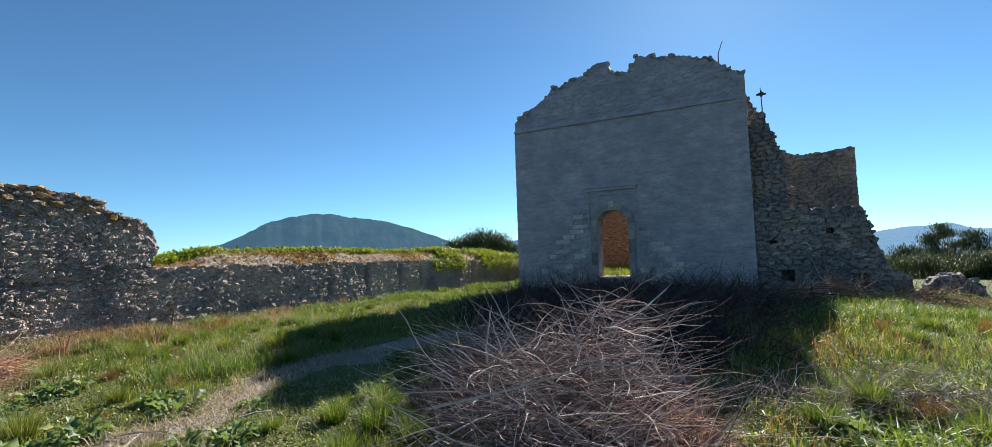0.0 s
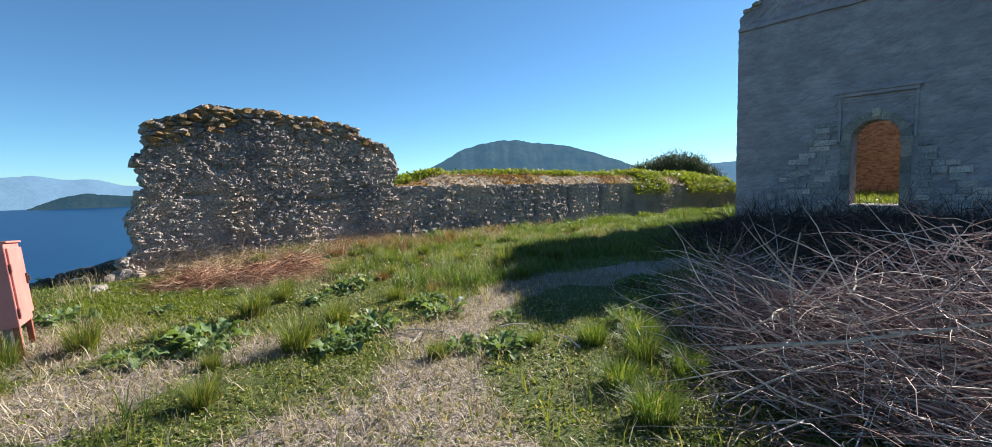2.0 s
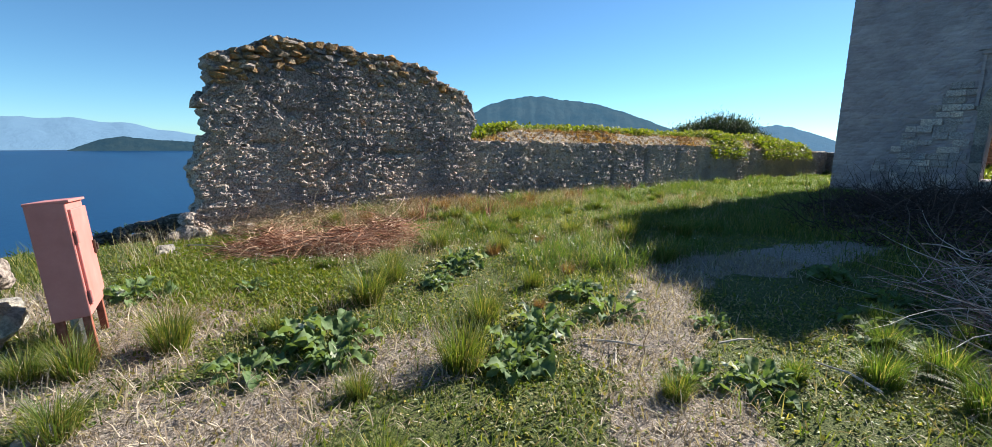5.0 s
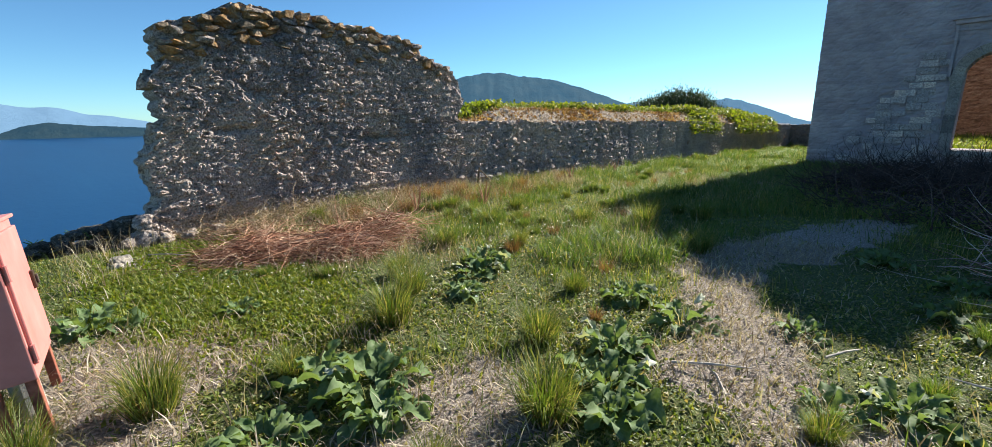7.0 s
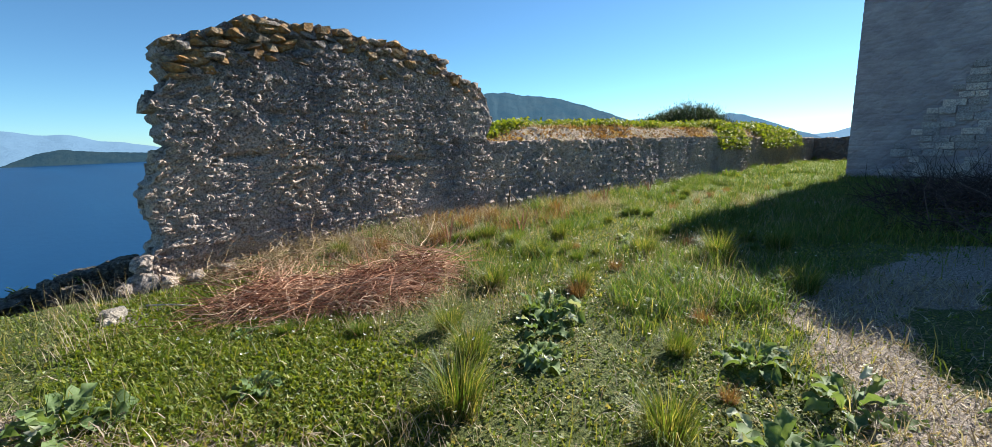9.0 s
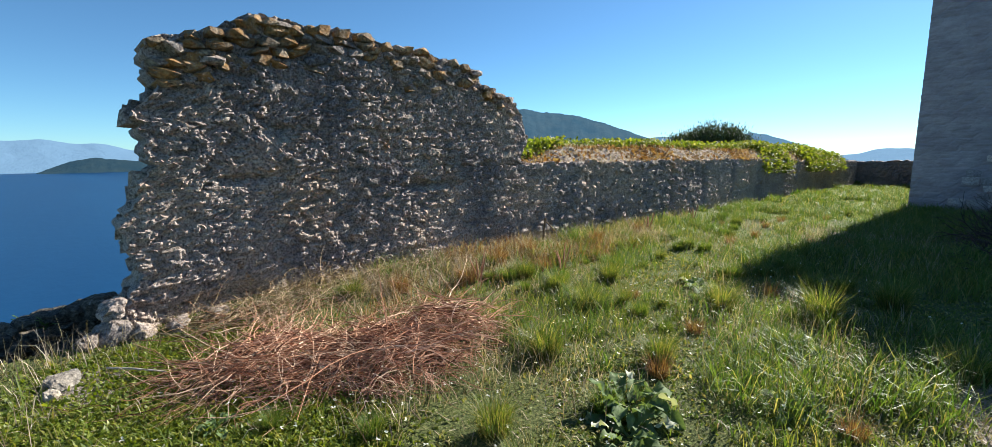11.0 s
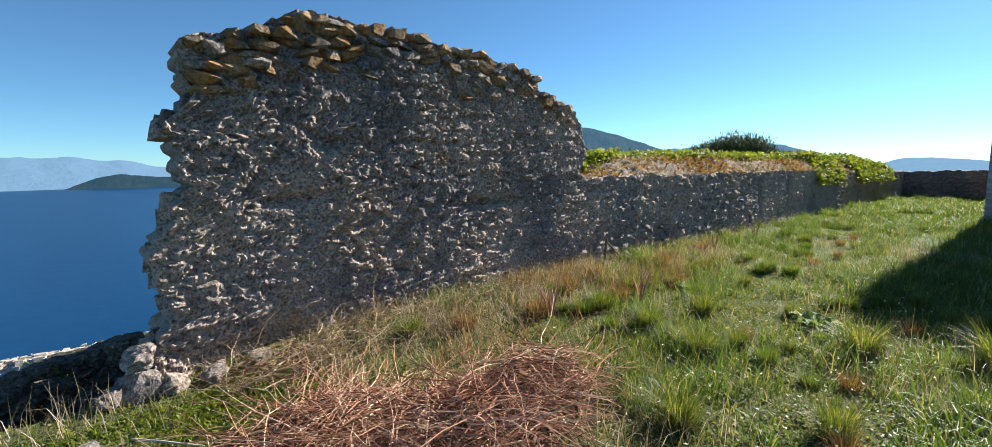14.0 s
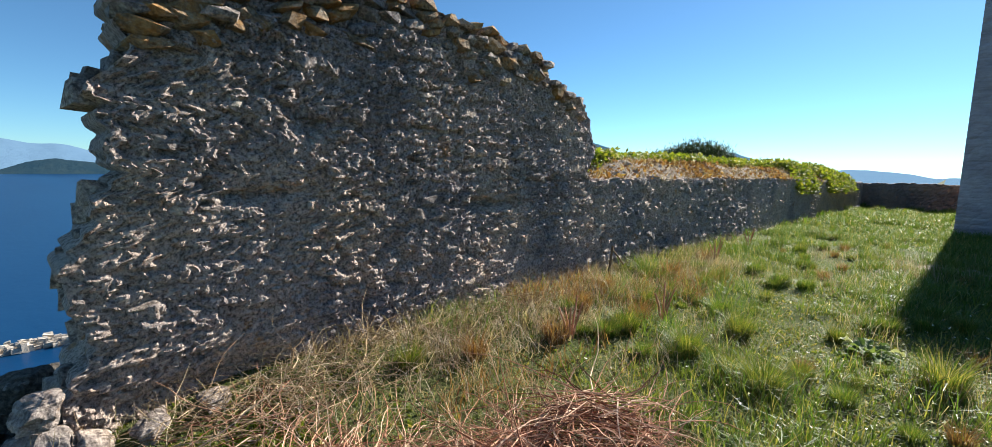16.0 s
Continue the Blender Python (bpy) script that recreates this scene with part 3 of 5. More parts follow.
def bare_masonry(u, z):
    """1 where the plaster has fallen from the blocks beside the doorway."""
    ragged = 0.5 * (vnoise(z * 4.9, z * 0 + 3) - 0.5)
    lo, hi = 0.9 + 0.6 * np.clip(z - 0.5, 0, 9) + ragged, 7.1 - 0.95 * np.clip(z - 0.6, 0, 9) + ragged
    west, east = smooth(-0.05, 0.25, u - lo) * (u < DOOR0 - 0.24), smooth(-0.05, 0.25, hi - u) * (u > DOOR1 + 0.24)
    return west * (z < 3.5) + east * (z < 2.6)


def facade_face(u, z):
    upper = smooth(6.82, 6.95, z)
    return lay_stone(u, z) * (1.3 + 1.2 * upper) + 0.02 * (fbm(u * 2.2, z * 3.0, 4) - 0.5) + 0.012 * (fbm(u * 9, z * 14, 3) - 0.5) - 0.05 * upper


facade = ruin_wall("wall_facade", "tall grey plastered church front with broken gable and arched doorway", 8.95, facade_top, 0.75, 0.06, M_PLASTER, CH,
                   holes=(doorway,), relief=facade_relief, category="church wall", bottom=-0.5)


def church(u, v, rz=0, z=0):
    return CH @ pose(u, v, z, 0, 0, rz)


brown_rel = stone_grid(0.34, 0.17, 31, 0.05, 0.05)
ruin_wall("wall_nave_east", "roofless church side wall with stepped broken top", 11.0,
          profile((0, 6.0), (0.4, 5.9), (0.5, 5.7), (1.5, 5.8), (1.7, 5.5), (2.5, 5.6), (2.7, 5.8), (4.0, 5.8), (4.2, 6.15), (6.0, 6.2), (6.2, 5.8), (11, 5.7)), 0.7, 0.12, M_RUBBLE_STUFF,
          church(8.96, 0.76, 90), relief=None, category="church wall")
ruin_wall("wall_nave_west", "roofless church side wall of rubble masonry", 11.0, profile((0, 6.6), (3, 6.0), (7, 6.2), (11, 5.6)), 0.7, 0.12, M_RUBBLE_STUFF,
          church(0.72, 0.76, 90), category="church wall")
ruin_wall("wall_nave_back", "brown rubble back wall of the roofless church nave", 8.6, profile((0, 5.6), (3, 5.0), (5, 4.4), (8.6, 5.4)), 0.7, 0.07, M_BROWN,
          church(0.03, 11.8), relief=brown_rel, category="church wall")
rough_rel = stone_grid(0.30, 0.17, 41, 0.09, 0.09)
buttress = ruin_wall("wall_buttress", "rough stepped rubble stump of the church side wall", 1.1,
          profile((0, 7.2), (0.22, 6.55), (0.3, 6.38), (0.55, 6.3), (0.62, 5.72), (0.8, 5.6), (0.86, 5.05), (1.05, 4.85), (1.1, 4.5)), 0.7, 0.045, M_RUBBLE_STUFF, church(8.97, 0.88),
          relief=rough_rel, category="church wall", bottom=-0.5)
annex = ruin_wall("wall_annex", "ruined rubble annex wall with slanting broken end and two low openings", 4.1,
          profile((0, 2.82), (0.66, 2.83), (1.28, 2.68), (2.47, 2.74), (3.0, 2.67), (3.2, 1.92), (3.37, 1.23), (3.59, 0.58), (3.79, 0.5), (4.05, 0.46), (4.1, 0.1)), 0.7, 0.045, M_RUBBLE_STUFF, church(8.97, 0.15),
          holes=(lambda u, z: (u > 0.68) & (u < 1.10) & (z > 0.33) & (z < 0.72), lambda u, z: (u > 2.6) & (u < 3.0) & (z > -0.1) & (z < 0.56),
                 lambda u, z: (np.hypot((u - 2.08) / 0.17, (z - 1.98) / 0.10) < 1 + 0.5 * (vnoise(u * 9, z * 9) - 0.5)), lambda u, z: (np.hypot((u - 0.52) / 0.14, (z - 1.66) / 0.07) < 1)),
          relief=rough_rel, category="church wall", bottom=-0.5)
# added backing; its dark colour stands for the shade inside the openings
ruin_wall("wall_annex_back", "added dark backing that paints the shade inside the low annex openings", 3.1, profile((0, 2.4), (2.8, 2.2), (3.1, 1.0)), 0.4, 0.2, M_FOOTING, church(8.99, 1.62), bottom=-0.5, category="church wall")
ruin_wall("wall_stump", "pale broken wall stump above the annex", 1.35, profile((0, 3.45), (0.3, 3.68), (0.75, 3.7), (1.1, 3.5), (1.35, 2.9)), 0.6, 0.05, M_RUBBLE_STUFF, church(9.65, 2.1),
          relief=rough_rel, category="church wall", bottom=-0.5)
transept = ruin_wall("wall_transept", "higher ruined wall of a side chapel behind the annex", 3.2,
          profile((0, 5.75), (0.7, 5.7), (1.2, 5.52), (2.1, 5.54), (3.0, 5.62), (3.2, 5.66)), 0.7, 0.06, M_RUBBLE_STUFF, church(9.9, 6.0),
          relief=rough_rel, category="church wall", bottom=-0.5)
stub = ruin_wall("wall_stub", "low crumbling stub of rubble wall among weeds", 1.4,
          profile((0, 0.2), (0.15, 0.42), (0.45, 0.5), (0.65, 0.48), (1.1, 0.32), (1.3, -0.05), (1.4, -0.2)), 0.6, 0.045, M_RUBBLE_STUFF, church(13.4, 0.1),
          relief=rough_rel, category="stone wall", bottom=-0.5)

# ---------------------------------------------------------------- church details
def ground_at(x, y):
    return float(ground_z(np.array([x]), np.array([y]))[0])


def block_mesh(name, w, h, d, material, seed, bevel=0.02):
    """A hewn block with worn edges, front towards -y, centred on its face."""
    r = random.Random(seed)
    bm = box(-w / 2, w / 2, -d, 0.05, -h / 2, h / 2, bevel)
    for v in bm.verts:
        v.co += Vector((r.uniform(-1, 1), r.uniform(-0.6, 0.6), r.uniform(-1, 1))) * 0.012
    me = bpy.data.meshes.new(name)
    bm.to_mesh(me)
    bm.free()
    me.materials.append(material)
    return me


door_frame = tagged(new("door_surround"), "carved grey stone surround of an arched church doorway", "doorway", kind="structure")
door_frame.matrix_world = CH
jamb = block_mesh("jamb_stone", 0.25, 0.49, 0.07, M_SURROUND, 1)
impost = block_mesh("impost", 0.34, 0.14, 0.11, M_SURROUND, 2)
for u in (DOOR0 - 0.115, DOOR1 + 0.115):
    for k in range(4):
        part("jamb_stone", jamb, None, door_frame).location = (u, 0, SILL + 0.245 + 0.485 * k)
    part("impost", impost, None, door_frame).location = (u, 0, SPRING - 0.04)
reach = (DOOR1 - DOOR0) / 2


def voussoir(a0, a1, r0, r1, d):
    bm = bmesh.new()
    front, rear = [], []
    arc = [a0 + (a1 - a0) * k / 4 for k in range(5)]
    outline = [(r0 * math.cos(a), r0 * math.sin(a)) for a in arc] + [(r1 * math.cos(a), r1 * math.sin(a)) for a in arc[::-1]]
    for u, z in outline:
        front.append(bm.verts.new((u, -d, z)))
        rear.append(bm.verts.new((u, 0.72, z)))
    bm.faces.new(front), bm.faces.new(rear[::-1])
    for k in range(len(front)):
        j = (k + 1) % len(front)
        bm.faces.new((front[j], front[k], rear[k], rear[j]))
    bmesh.ops.recalc_face_normals(bm, faces=bm.faces)
    return bm


for k in range(9):
    a0, a1 = math.pi * k / 9 + 0.008, math.pi * (k + 1) / 9 - 0.008
    part("voussoir", voussoir(a0, a1, reach - 0.01, reach + 0.24, 0.065), M_SURROUND, door_frame).location = (ARCH, 0, SPRING)
part("keystone", block_mesh("keystone", 0.2, 0.24, 0.12, M_PALE, 4), None, door_frame, "pale carved keystone").location = (ARCH, 0, SPRING + reach + 0.2)
bm = box(ARCH - 1.05, ARCH + 1.05, -0.16, 0.05, 4.01, 4.09, 0.015)
box(ARCH - 0.98, ARCH + 0.98, -0.11, 0.05, 3.90, 4.01, 0.015, bm)
part("lintel_cornice", bm, M_PLASTER, door_frame)
for u in (ARCH - 0.92, ARCH + 0.92):
    part("fillet", box(u - 0.035, u + 0.035, -0.05, 0.05, SPRING, 3.90, 0.01), M_PLASTER, door_frame)
part("frieze", box(ARCH - 0.885, ARCH + 0.885, -0.035, 0.03, 3.72, 3.78, 0.01), M_PLASTER, door_frame)
part("door_sill", box(DOOR0 - 0.1, DOOR1 + 0.1, -0.10, 0.75, SILL - 0.16, SILL, 0.02), M_PALE, door_frame)

bm = bmesh.new()
for k in range(31):
    if random.random() < 0.93:
        box(0.02 + k * 0.287, 0.02 + (k + 1) * 0.287 - 0.006, -0.075 - random.uniform(0, 0.02), 0.03, 6.74 + random.uniform(-0.01, 0.01), 6.84, 0.01, bm)
course = part("string_course", bm, M_PLASTER, facade)


def pole(name, label, base, height, lean, cross):
    ob = tagged(new(name), label, "pole")
    ob.location = base
    part("rod", tube([(0, 0, -0.2), (0.01 * lean, 0, height * 0.5), (0.10 * lean, 0, height)], [0.022, 0.018, 0.012], 6), M_IRON, ob)
    if cross:
        part("finial", tube([(-0.16, 0, height * 0.78), (0, 0, height * 0.80), (0.16, 0, height * 0.78)], [0.03, 0.06, 0.03], 6), M_IRON, ob)
        part("finial_top", tube([(0, 0, height * 0.70), (0, 0, height * 0.8), (0, 0, height * 0.9)], [0.03, 0.07, 0.02], 6), M_IRON, ob)


pole("iron_rod", "thin bent iron rod standing on the broken gable", CH @ Vector((8.15, 0.35, 8.2)), 0.9, 1.8, False)
pole("lightning_rod", "iron rod with a small finial on the church side wall", CH @ Vector((9.5, 1.25, 6.2)), 1.2, -0.2, True)


# ---------------------------------------------------------------- cabinet
def build_cabinet():
    ob = tagged(new("utility_cabinet"), "faded pink metal utility cabinet leaning on short rusty legs", "cabinet")
    ob.matrix_world = pose(-7.0, -0.45, 0.055, 4.3, -4.1, -5.1)
    w, d, z0, z1 = 0.31, 0.098, 0.19, 0.95
    part("body", box(-w, w, -d, d, z0, z1, 0.008), M_PINK, ob)
    part("roof", box(-w - 0.003, w + 0.003, -d - 0.003, d + 0.021, z1 - 0.004, z1 + 0.014, 0.004), M_PINK, ob)
    door = part("door", box(-w + 0.018, w - 0.018, d + 0.001, d + 0.018, z0 + 0.07, z1 - 0.05, 0.006), M_PINK, ob)
    lock = part("lock", box(-w + 0.05, -w + 0.10, d + 0.016, d + 0.034, 0.54, 0.64, 0.006), M_LOCK, door, "dark recessed lock plate")
    part("lock_tongue", box(-w + 0.062, -w + 0.085, d + 0.034, d + 0.046, 0.565, 0.615, 0.004), M_IRON, lock)
    for k in range(2):
        part("hinge", tube([(w - 0.012, d + 0.018, 0.28 + 0.4 * k), (w - 0.012, d + 0.018, 0.36 + 0.4 * k)], [0.009, 0.009], 8), M_PINK, door)
    for x in (-w + 0.035, w - 0.035):
        for y in (-d + 0.03, d - 0.03):
            part("leg", box(x - 0.028, x + 0.028, y - 0.022, y + 0.022, -0.16, z0 + 0.004, 0.004), M_LEG, ob, "rust-red angle-iron leg")
    part("cable_pipe", tube([(0.06, 0.0, -0.16), (0.06, 0, 0.06), (0.06, 0, z0 + 0.002)], [0.065, 0.06, 0.06], 14), M_CONCRETE, ob, "pale grey cable pipe")


build_cabinet()


# ---------------------------------------------------------------- stones
def rubble_mesh(name, seed, material, points=24, flat=0.9, blocky=False):
    """An angular boulder: the hull of scattered points."""
    r = random.Random(seed)
    bm = bmesh.new()
    for _ in range(points):
        v = Vector((r.uniform(-1, 1), r.uniform(-1, 1), r.uniform(-1, 1)))
        k = max(abs(v.x), abs(v.y), abs(v.z))
        v = v / k * r.uniform(0.82, 1.0) if blocky else v.lerp(v / k, 0.75) * 0.5 + v.normalized() * 0.55
        bm.verts.new((v.x, v.y, v.z * flat))
    made = bmesh.ops.convex_hull(bm, input=bm.verts)
    bmesh.ops.delete(bm, geom=list({g for g in made["geom_interior"] + made["geom_unused"] if isinstance(g, bmesh.types.BMVert)}), context="VERTS")
    me = bpy.data.meshes.new(name)
    bm.to_mesh(me)
    bm.free()
    me.materials.append(material)
    return me


def boulder_mesh(name, seed, material):
    """A larger stone with facets and fine dents."""
    me = rubble_mesh(name, seed, material, 22)
    bm = bmesh.new()
    bm.from_mesh(me)
    bmesh.ops.subdivide_edges(bm, edges=list(bm.edges), cuts=3, use_grid_fill=True)
    for _ in range(1):
        bmesh.ops.smooth_vert(bm, verts=list(bm.verts), factor=0.5, use_axis_x=True, use_axis_y=True, use_axis_z=True)
    for v in bm.verts:
        v.co *= 1 + 0.22 * noise.fractal(v.co * 1.8 + Vector((seed, 0, 0)), 1.0, 2.0, 4)
    bm.to_mesh(me)
    bm.free()
    return me


def boulder(x, y, s, sz, seed, label, material=M_PALE, z=None, rz=0.0):
    ob = tagged(new("boulder", boulder_mesh("boulder", seed, material)), label, "stone", group="loose stones")
    ob.matrix_world = Matrix.Translation((x, y, ground_at(x, y) + sz * 0.45 if z is None else z)) @ Matrix.Rotation(rz, 4, "Z") @ Matrix.Diagonal((s[0], s[1], sz, 1))
    return ob


boulder(-10.74, 0.58, (0.17, 0.15), 0.13, 11, "grey rough limestone boulder beside the broken wall end", M_RUBBLE, z=0.06)
boulder(-10.70, 0.40, (0.12, 0.10), 0.09, 12, "grey rough stone at the foot of the wall end", M_RUBBLE)
boulder(-10.78, 0.60, (0.13, 0.12), 0.11, 13, "pale limestone boulder perched on another stone", M_RUBBLE, z=0.27)
boulder(-10.64, 0.80, (0.11, 0.10), 0.10, 14, "small grey stone beside the boulder", M_RUBBLE)
boulder(-10.66, 1.05, (0.17, 0.10), 0.07, 15, "flat dark slab under the wall foot", M_RUBBLE)
boulder(-10.72, 1.38, (0.14, 0.10), 0.06, 16, "flat dark slab under the wall foot", M_RUBBLE)
boulder(-9.98, 0.25, (0.13, 0.10), 0.06, 17, "small white stone lying in clover")
boulder(-9.78, 0.20, (0.07, 0.06), 0.04, 18, "small white stone lying in clover")
boulder(-7.45, -1.04, (0.24, 0.22), 0.19, 21, "dark squared stone block on rubble", M_RUBBLE, z=0.44)
boulder(-7.44, -1.06, (0.33, 0.28), 0.23, 22, "wide pale stone slab under a block", M_PALE, z=0.14)
boulder(-6.62, -0.92, (0.11, 0.10), 0.07, 23, "grey cracked stone below the slab", M_RUBBLE)
boulder(-5.75, -0.62, (0.12, 0.09), 0.06, 24, "pale stone half sunk in dry grass")
boulder(-6.75, -0.62, (0.13, 0.09), 0.07, 25, "small pale stone near the cabinet leg")
for k in range(16):
    x, y = -11.36 - 0.4 * random.random(), 0.5 - 0.17 * k
    boulder(x, y, (random.uniform(0.10, 0.22), random.uniform(0.10, 0.2)), random.uniform(0.07, 0.13), 30 + k, "dark rubble stone of a collapsed wall footing", M_FOOTING, z=0.18 - 0.042 * k - random.uniform(0, 0.06), rz=k * 1.3)

# soil bank on top of the low wall
SOIL_Y0, SOIL_Y1 = 6.4, 30.5


def bank_z(x, y):
    d = -11.0 - x
    crest = 0.32 * smooth(6.3, 8.0, y) * (0.72 + 0.5 * fbm(y * 0.35, y * 0 + 6, 3)) * smooth(30, 24, y)
    return low_top(y) - 0.03 + crest * smooth(0.0, 0.65, d) * smooth(3.2, 1.3, d) + 0.05 * (fbm(x * 5, y * 5, 3) - 0.5) * smooth(0.03, 0.2, d) - 0.9 * smooth(1.9, 3.4, d)


by, bx = np.linspace(6.1, 31.0, 420), np.linspace(-14.2, -11.03, 40)
yy, xx = np.meshgrid(by, bx, indexing="ij")
a = (np.arange(len(by) - 1)[:, None] * len(bx) + np.arange(len(bx) - 1)[None]).ravel()
bank = fast_mesh("soil_bank", np.stack([xx, yy, bank_z(xx, yy)], -1).reshape(-1, 3), np.stack([a, a + 1, a + len(bx) + 1, a + len(bx)], 1), M_SOIL, True)
bank.attributes.new("bare", "FLOAT", "POINT").data.foreach_set("value", np.full(len(bank.vertices), 0.9, np.float32))
tagged(new("soil_bank", bank), "dry brown earth bank behind the low wall", "soil", kind="structure")


# ---------------------------------------------------------------- grass and weeds
def blades(xyz, height, width, lean, seed, curl=0.6, azimuth=None):
    """Bent tapering blades, five vertices each."""
    r = np.random.default_rng(seed)
    n = len(xyz)
    az = r.random(n) * 2 * np.pi if azimuth is None else azimuth
    ln = lean * (0.3 + r.random(n))
    d = np.stack([np.cos(az), np.sin(az), np.zeros(n)], 1)
    face = az + np.pi / 2 + r.normal(0, 0.7, n)
    side = np.stack([np.cos(face), np.sin(face), np.zeros(n)], 1) * (width * (0.6 + 0.8 * r.random(n)))[:, None] * 0.5
    up = np.array([0, 0, 1.0])
    h = height[:, None]
    mid = xyz + h * (0.55 * np.cos(ln * 0.6)[:, None] * up + 0.55 * np.sin(ln * 0.6)[:, None] * d)
    tip = mid + h * (0.45 * np.cos(ln * (1 + curl))[:, None] * up + 0.45 * np.sin(ln * (1 + curl))[:, None] * d)
    v = np.stack([xyz - side, xyz + side, mid + side * 0.75, mid - side * 0.75, tip], 1).reshape(-1, 3)
    k = np.arange(n)[:, None] * 5
    t = np.concatenate([k + np.array([0, 1, 2]), k + np.array([0, 2, 3]), k + np.array([3, 2, 4])])
    return v, t


def leaves(xyz, size, seed, droop=0.5):
    """Small folded leaves, two triangles each side of the rib."""
    r = np.random.default_rng(seed)
    n = len(xyz)
    az, tilt = r.random(n) * 2 * np.pi, r.normal(0.3, droop, n)
    d = np.stack([np.cos(az) * np.cos(tilt), np.sin(az) * np.cos(tilt), np.sin(tilt)], 1) * size[:, None]
    s = np.stack([-np.sin(az), np.cos(az), r.normal(0, 0.35, n)], 1) * size[:, None] * 0.36
    lift = np.array([0, 0, 1.0]) * size[:, None] * 0.12
    v = np.stack([xyz, xyz + d * 0.45 + s + lift, xyz + d, xyz + d * 0.45 - s + lift], 1).reshape(-1, 3)
    k = np.arange(n)[:, None] * 4
    return v, np.concatenate([k + np.array([0, 2, 1]), k + np.array([0, 3, 2])])


def scatter(n, x0, x1, y0, y1, seed, keep):
    """Random places on the ground where keep(x, y) allows them."""
    r = np.random.default_rng(seed)
    x, y = x0 + (x1 - x0) * r.random(n), y0 + (y1 - y0) * r.random(n)
    ok = r.random(n) < keep(x, y)
    x, y = x[ok], y[ok]
    return np.stack([x, y, ground_z(x, y) - 0.012], 1)


def stuff(name, label, category, vt, material):
    return tagged(new(name, fast_mesh(name, *vt, material)), label, category, kind="stuff")


def clear_of_walls(x, y):
    """Outside the church and on this side of the rampart."""
    u = (x + 7.42) * 0.999 - (y - 18.46) * 0.042
    v = (x + 7.42) * 0.042 + (y - 18.46) * 0.999
    return np.where((x > -10.98) & ~((v > -0.05) & (v < 12.5) & (u > -0.05) & (u < 13.2)), 1.0, 0.0)


def meadow(x, y):
    return (1 - 0.80 * bareness(x, y)) * clear_of_walls(x, y)


def patch(x, y, f, lo=0.42, hi=0.62, seed=0.0):
    return smooth(lo, hi, fbm(x * f + seed, y * f + seed * 1.7, 3))


r = np.random.default_rng(21)
# low clover carpet
p = scatter(190000, -10.95, 3.5, -1.2, 8.5, 1, lambda x, y: meadow(x, y) * (0.25 + 0.75 * patch(x, y, 1.3, 0.35, 0.55)))
stuff("clover_carpet", "low green clover and moss carpet on the ground", "clover", blades(p, 0.02 + 0.04 * r.random(len(p)), np.full(len(p), 0.02), 1.1, 2, 0.9), M_CARPET)
p = scatter(130000, -10.4, -6.4, -0.3, 2.8, 41, lambda x, y: meadow(x, y) * smooth(1.5, 0.7, np.hypot((x + 8.6) / 1.8, (y - 0.85) / 0.8) + 0.5 * (fbm(x * 2, y * 2, 3) - 0.5)))
stuff("clover_patch", "bright green fresh clover before the bramble heap", "clover", blades(p, 0.03 + 0.05 * r.random(len(p)), np.full(len(p), 0.02), 1.0, 42, 0.9), M_VINE)
p = scatter(60000, -7.5, -0.5, -0.8, 4.2, 43, lambda x, y: meadow(x, y) * (0.15 + 0.85 * patch(x, y, 1.6, 0.42, 0.58, 12)))
p[:, 2] += 0.022
stuff("clover_carpet", "small rounded clover leaves over the turf", "clover", leaves(p, 0.016 + 0.018 * r.random(len(p)), 44, 0.35), M_CARPET)
# short and middling grass
p = scatter(120000, -10.95, 5.0, -1.2, 10.0, 3, lambda x, y: meadow(x, y) * (0.12 + 0.88 * patch(x, y, 0.9, 0.44, 0.62, 4)))
h = (0.05 + 0.13 * r.random(len(p))) * (0.6 + 1.1 * patch(p[:, 0], p[:, 1], 0.7, 0.45, 0.7, 9))
stuff("grass", "uneven short green meadow grass", "grass", blades(p, h, np.full(len(p), 0.0065), 0.7, 4), M_GRASS)
# lush lane beside the wall
p = scatter(120000, -10.95, -5.5, 3.0, 16.0, 5, lambda x, y: meadow(x, y) * (0.35 + 0.65 * patch(x, y, 0.8, 0.38, 0.55, 2)) * (1 - 0.8 * smooth(1.4, 0.3, np.hypot((x + 9.2) / 1.3, (y - 2) / 1.6))))
h = (0.05 + 0.15 * r.random(len(p))) * (0.3 + 1.7 * patch(p[:, 0], p[:, 1], 1.9, 0.44, 0.62, 7))
stuff("grass", "lush green sunlit grass along the wall", "grass", blades(p, h, np.full(len(p), 0.007), 0.95, 6), M_LUSH)
p = scatter(70000, -10.95, -5.0, 15.0, 32.5, 7, lambda x, y: meadow(x, y))
stuff("grass", "bright green grass of the lane behind the church", "grass", blades(p, (0.06 + 0.18 * r.random(len(p))) * (0.4 + 1.2 * patch(p[:, 0], p[:, 1], 1.1, 0.42, 0.62, 1)), np.full(len(p), 0.02), 0.9, 8), M_LUSH)
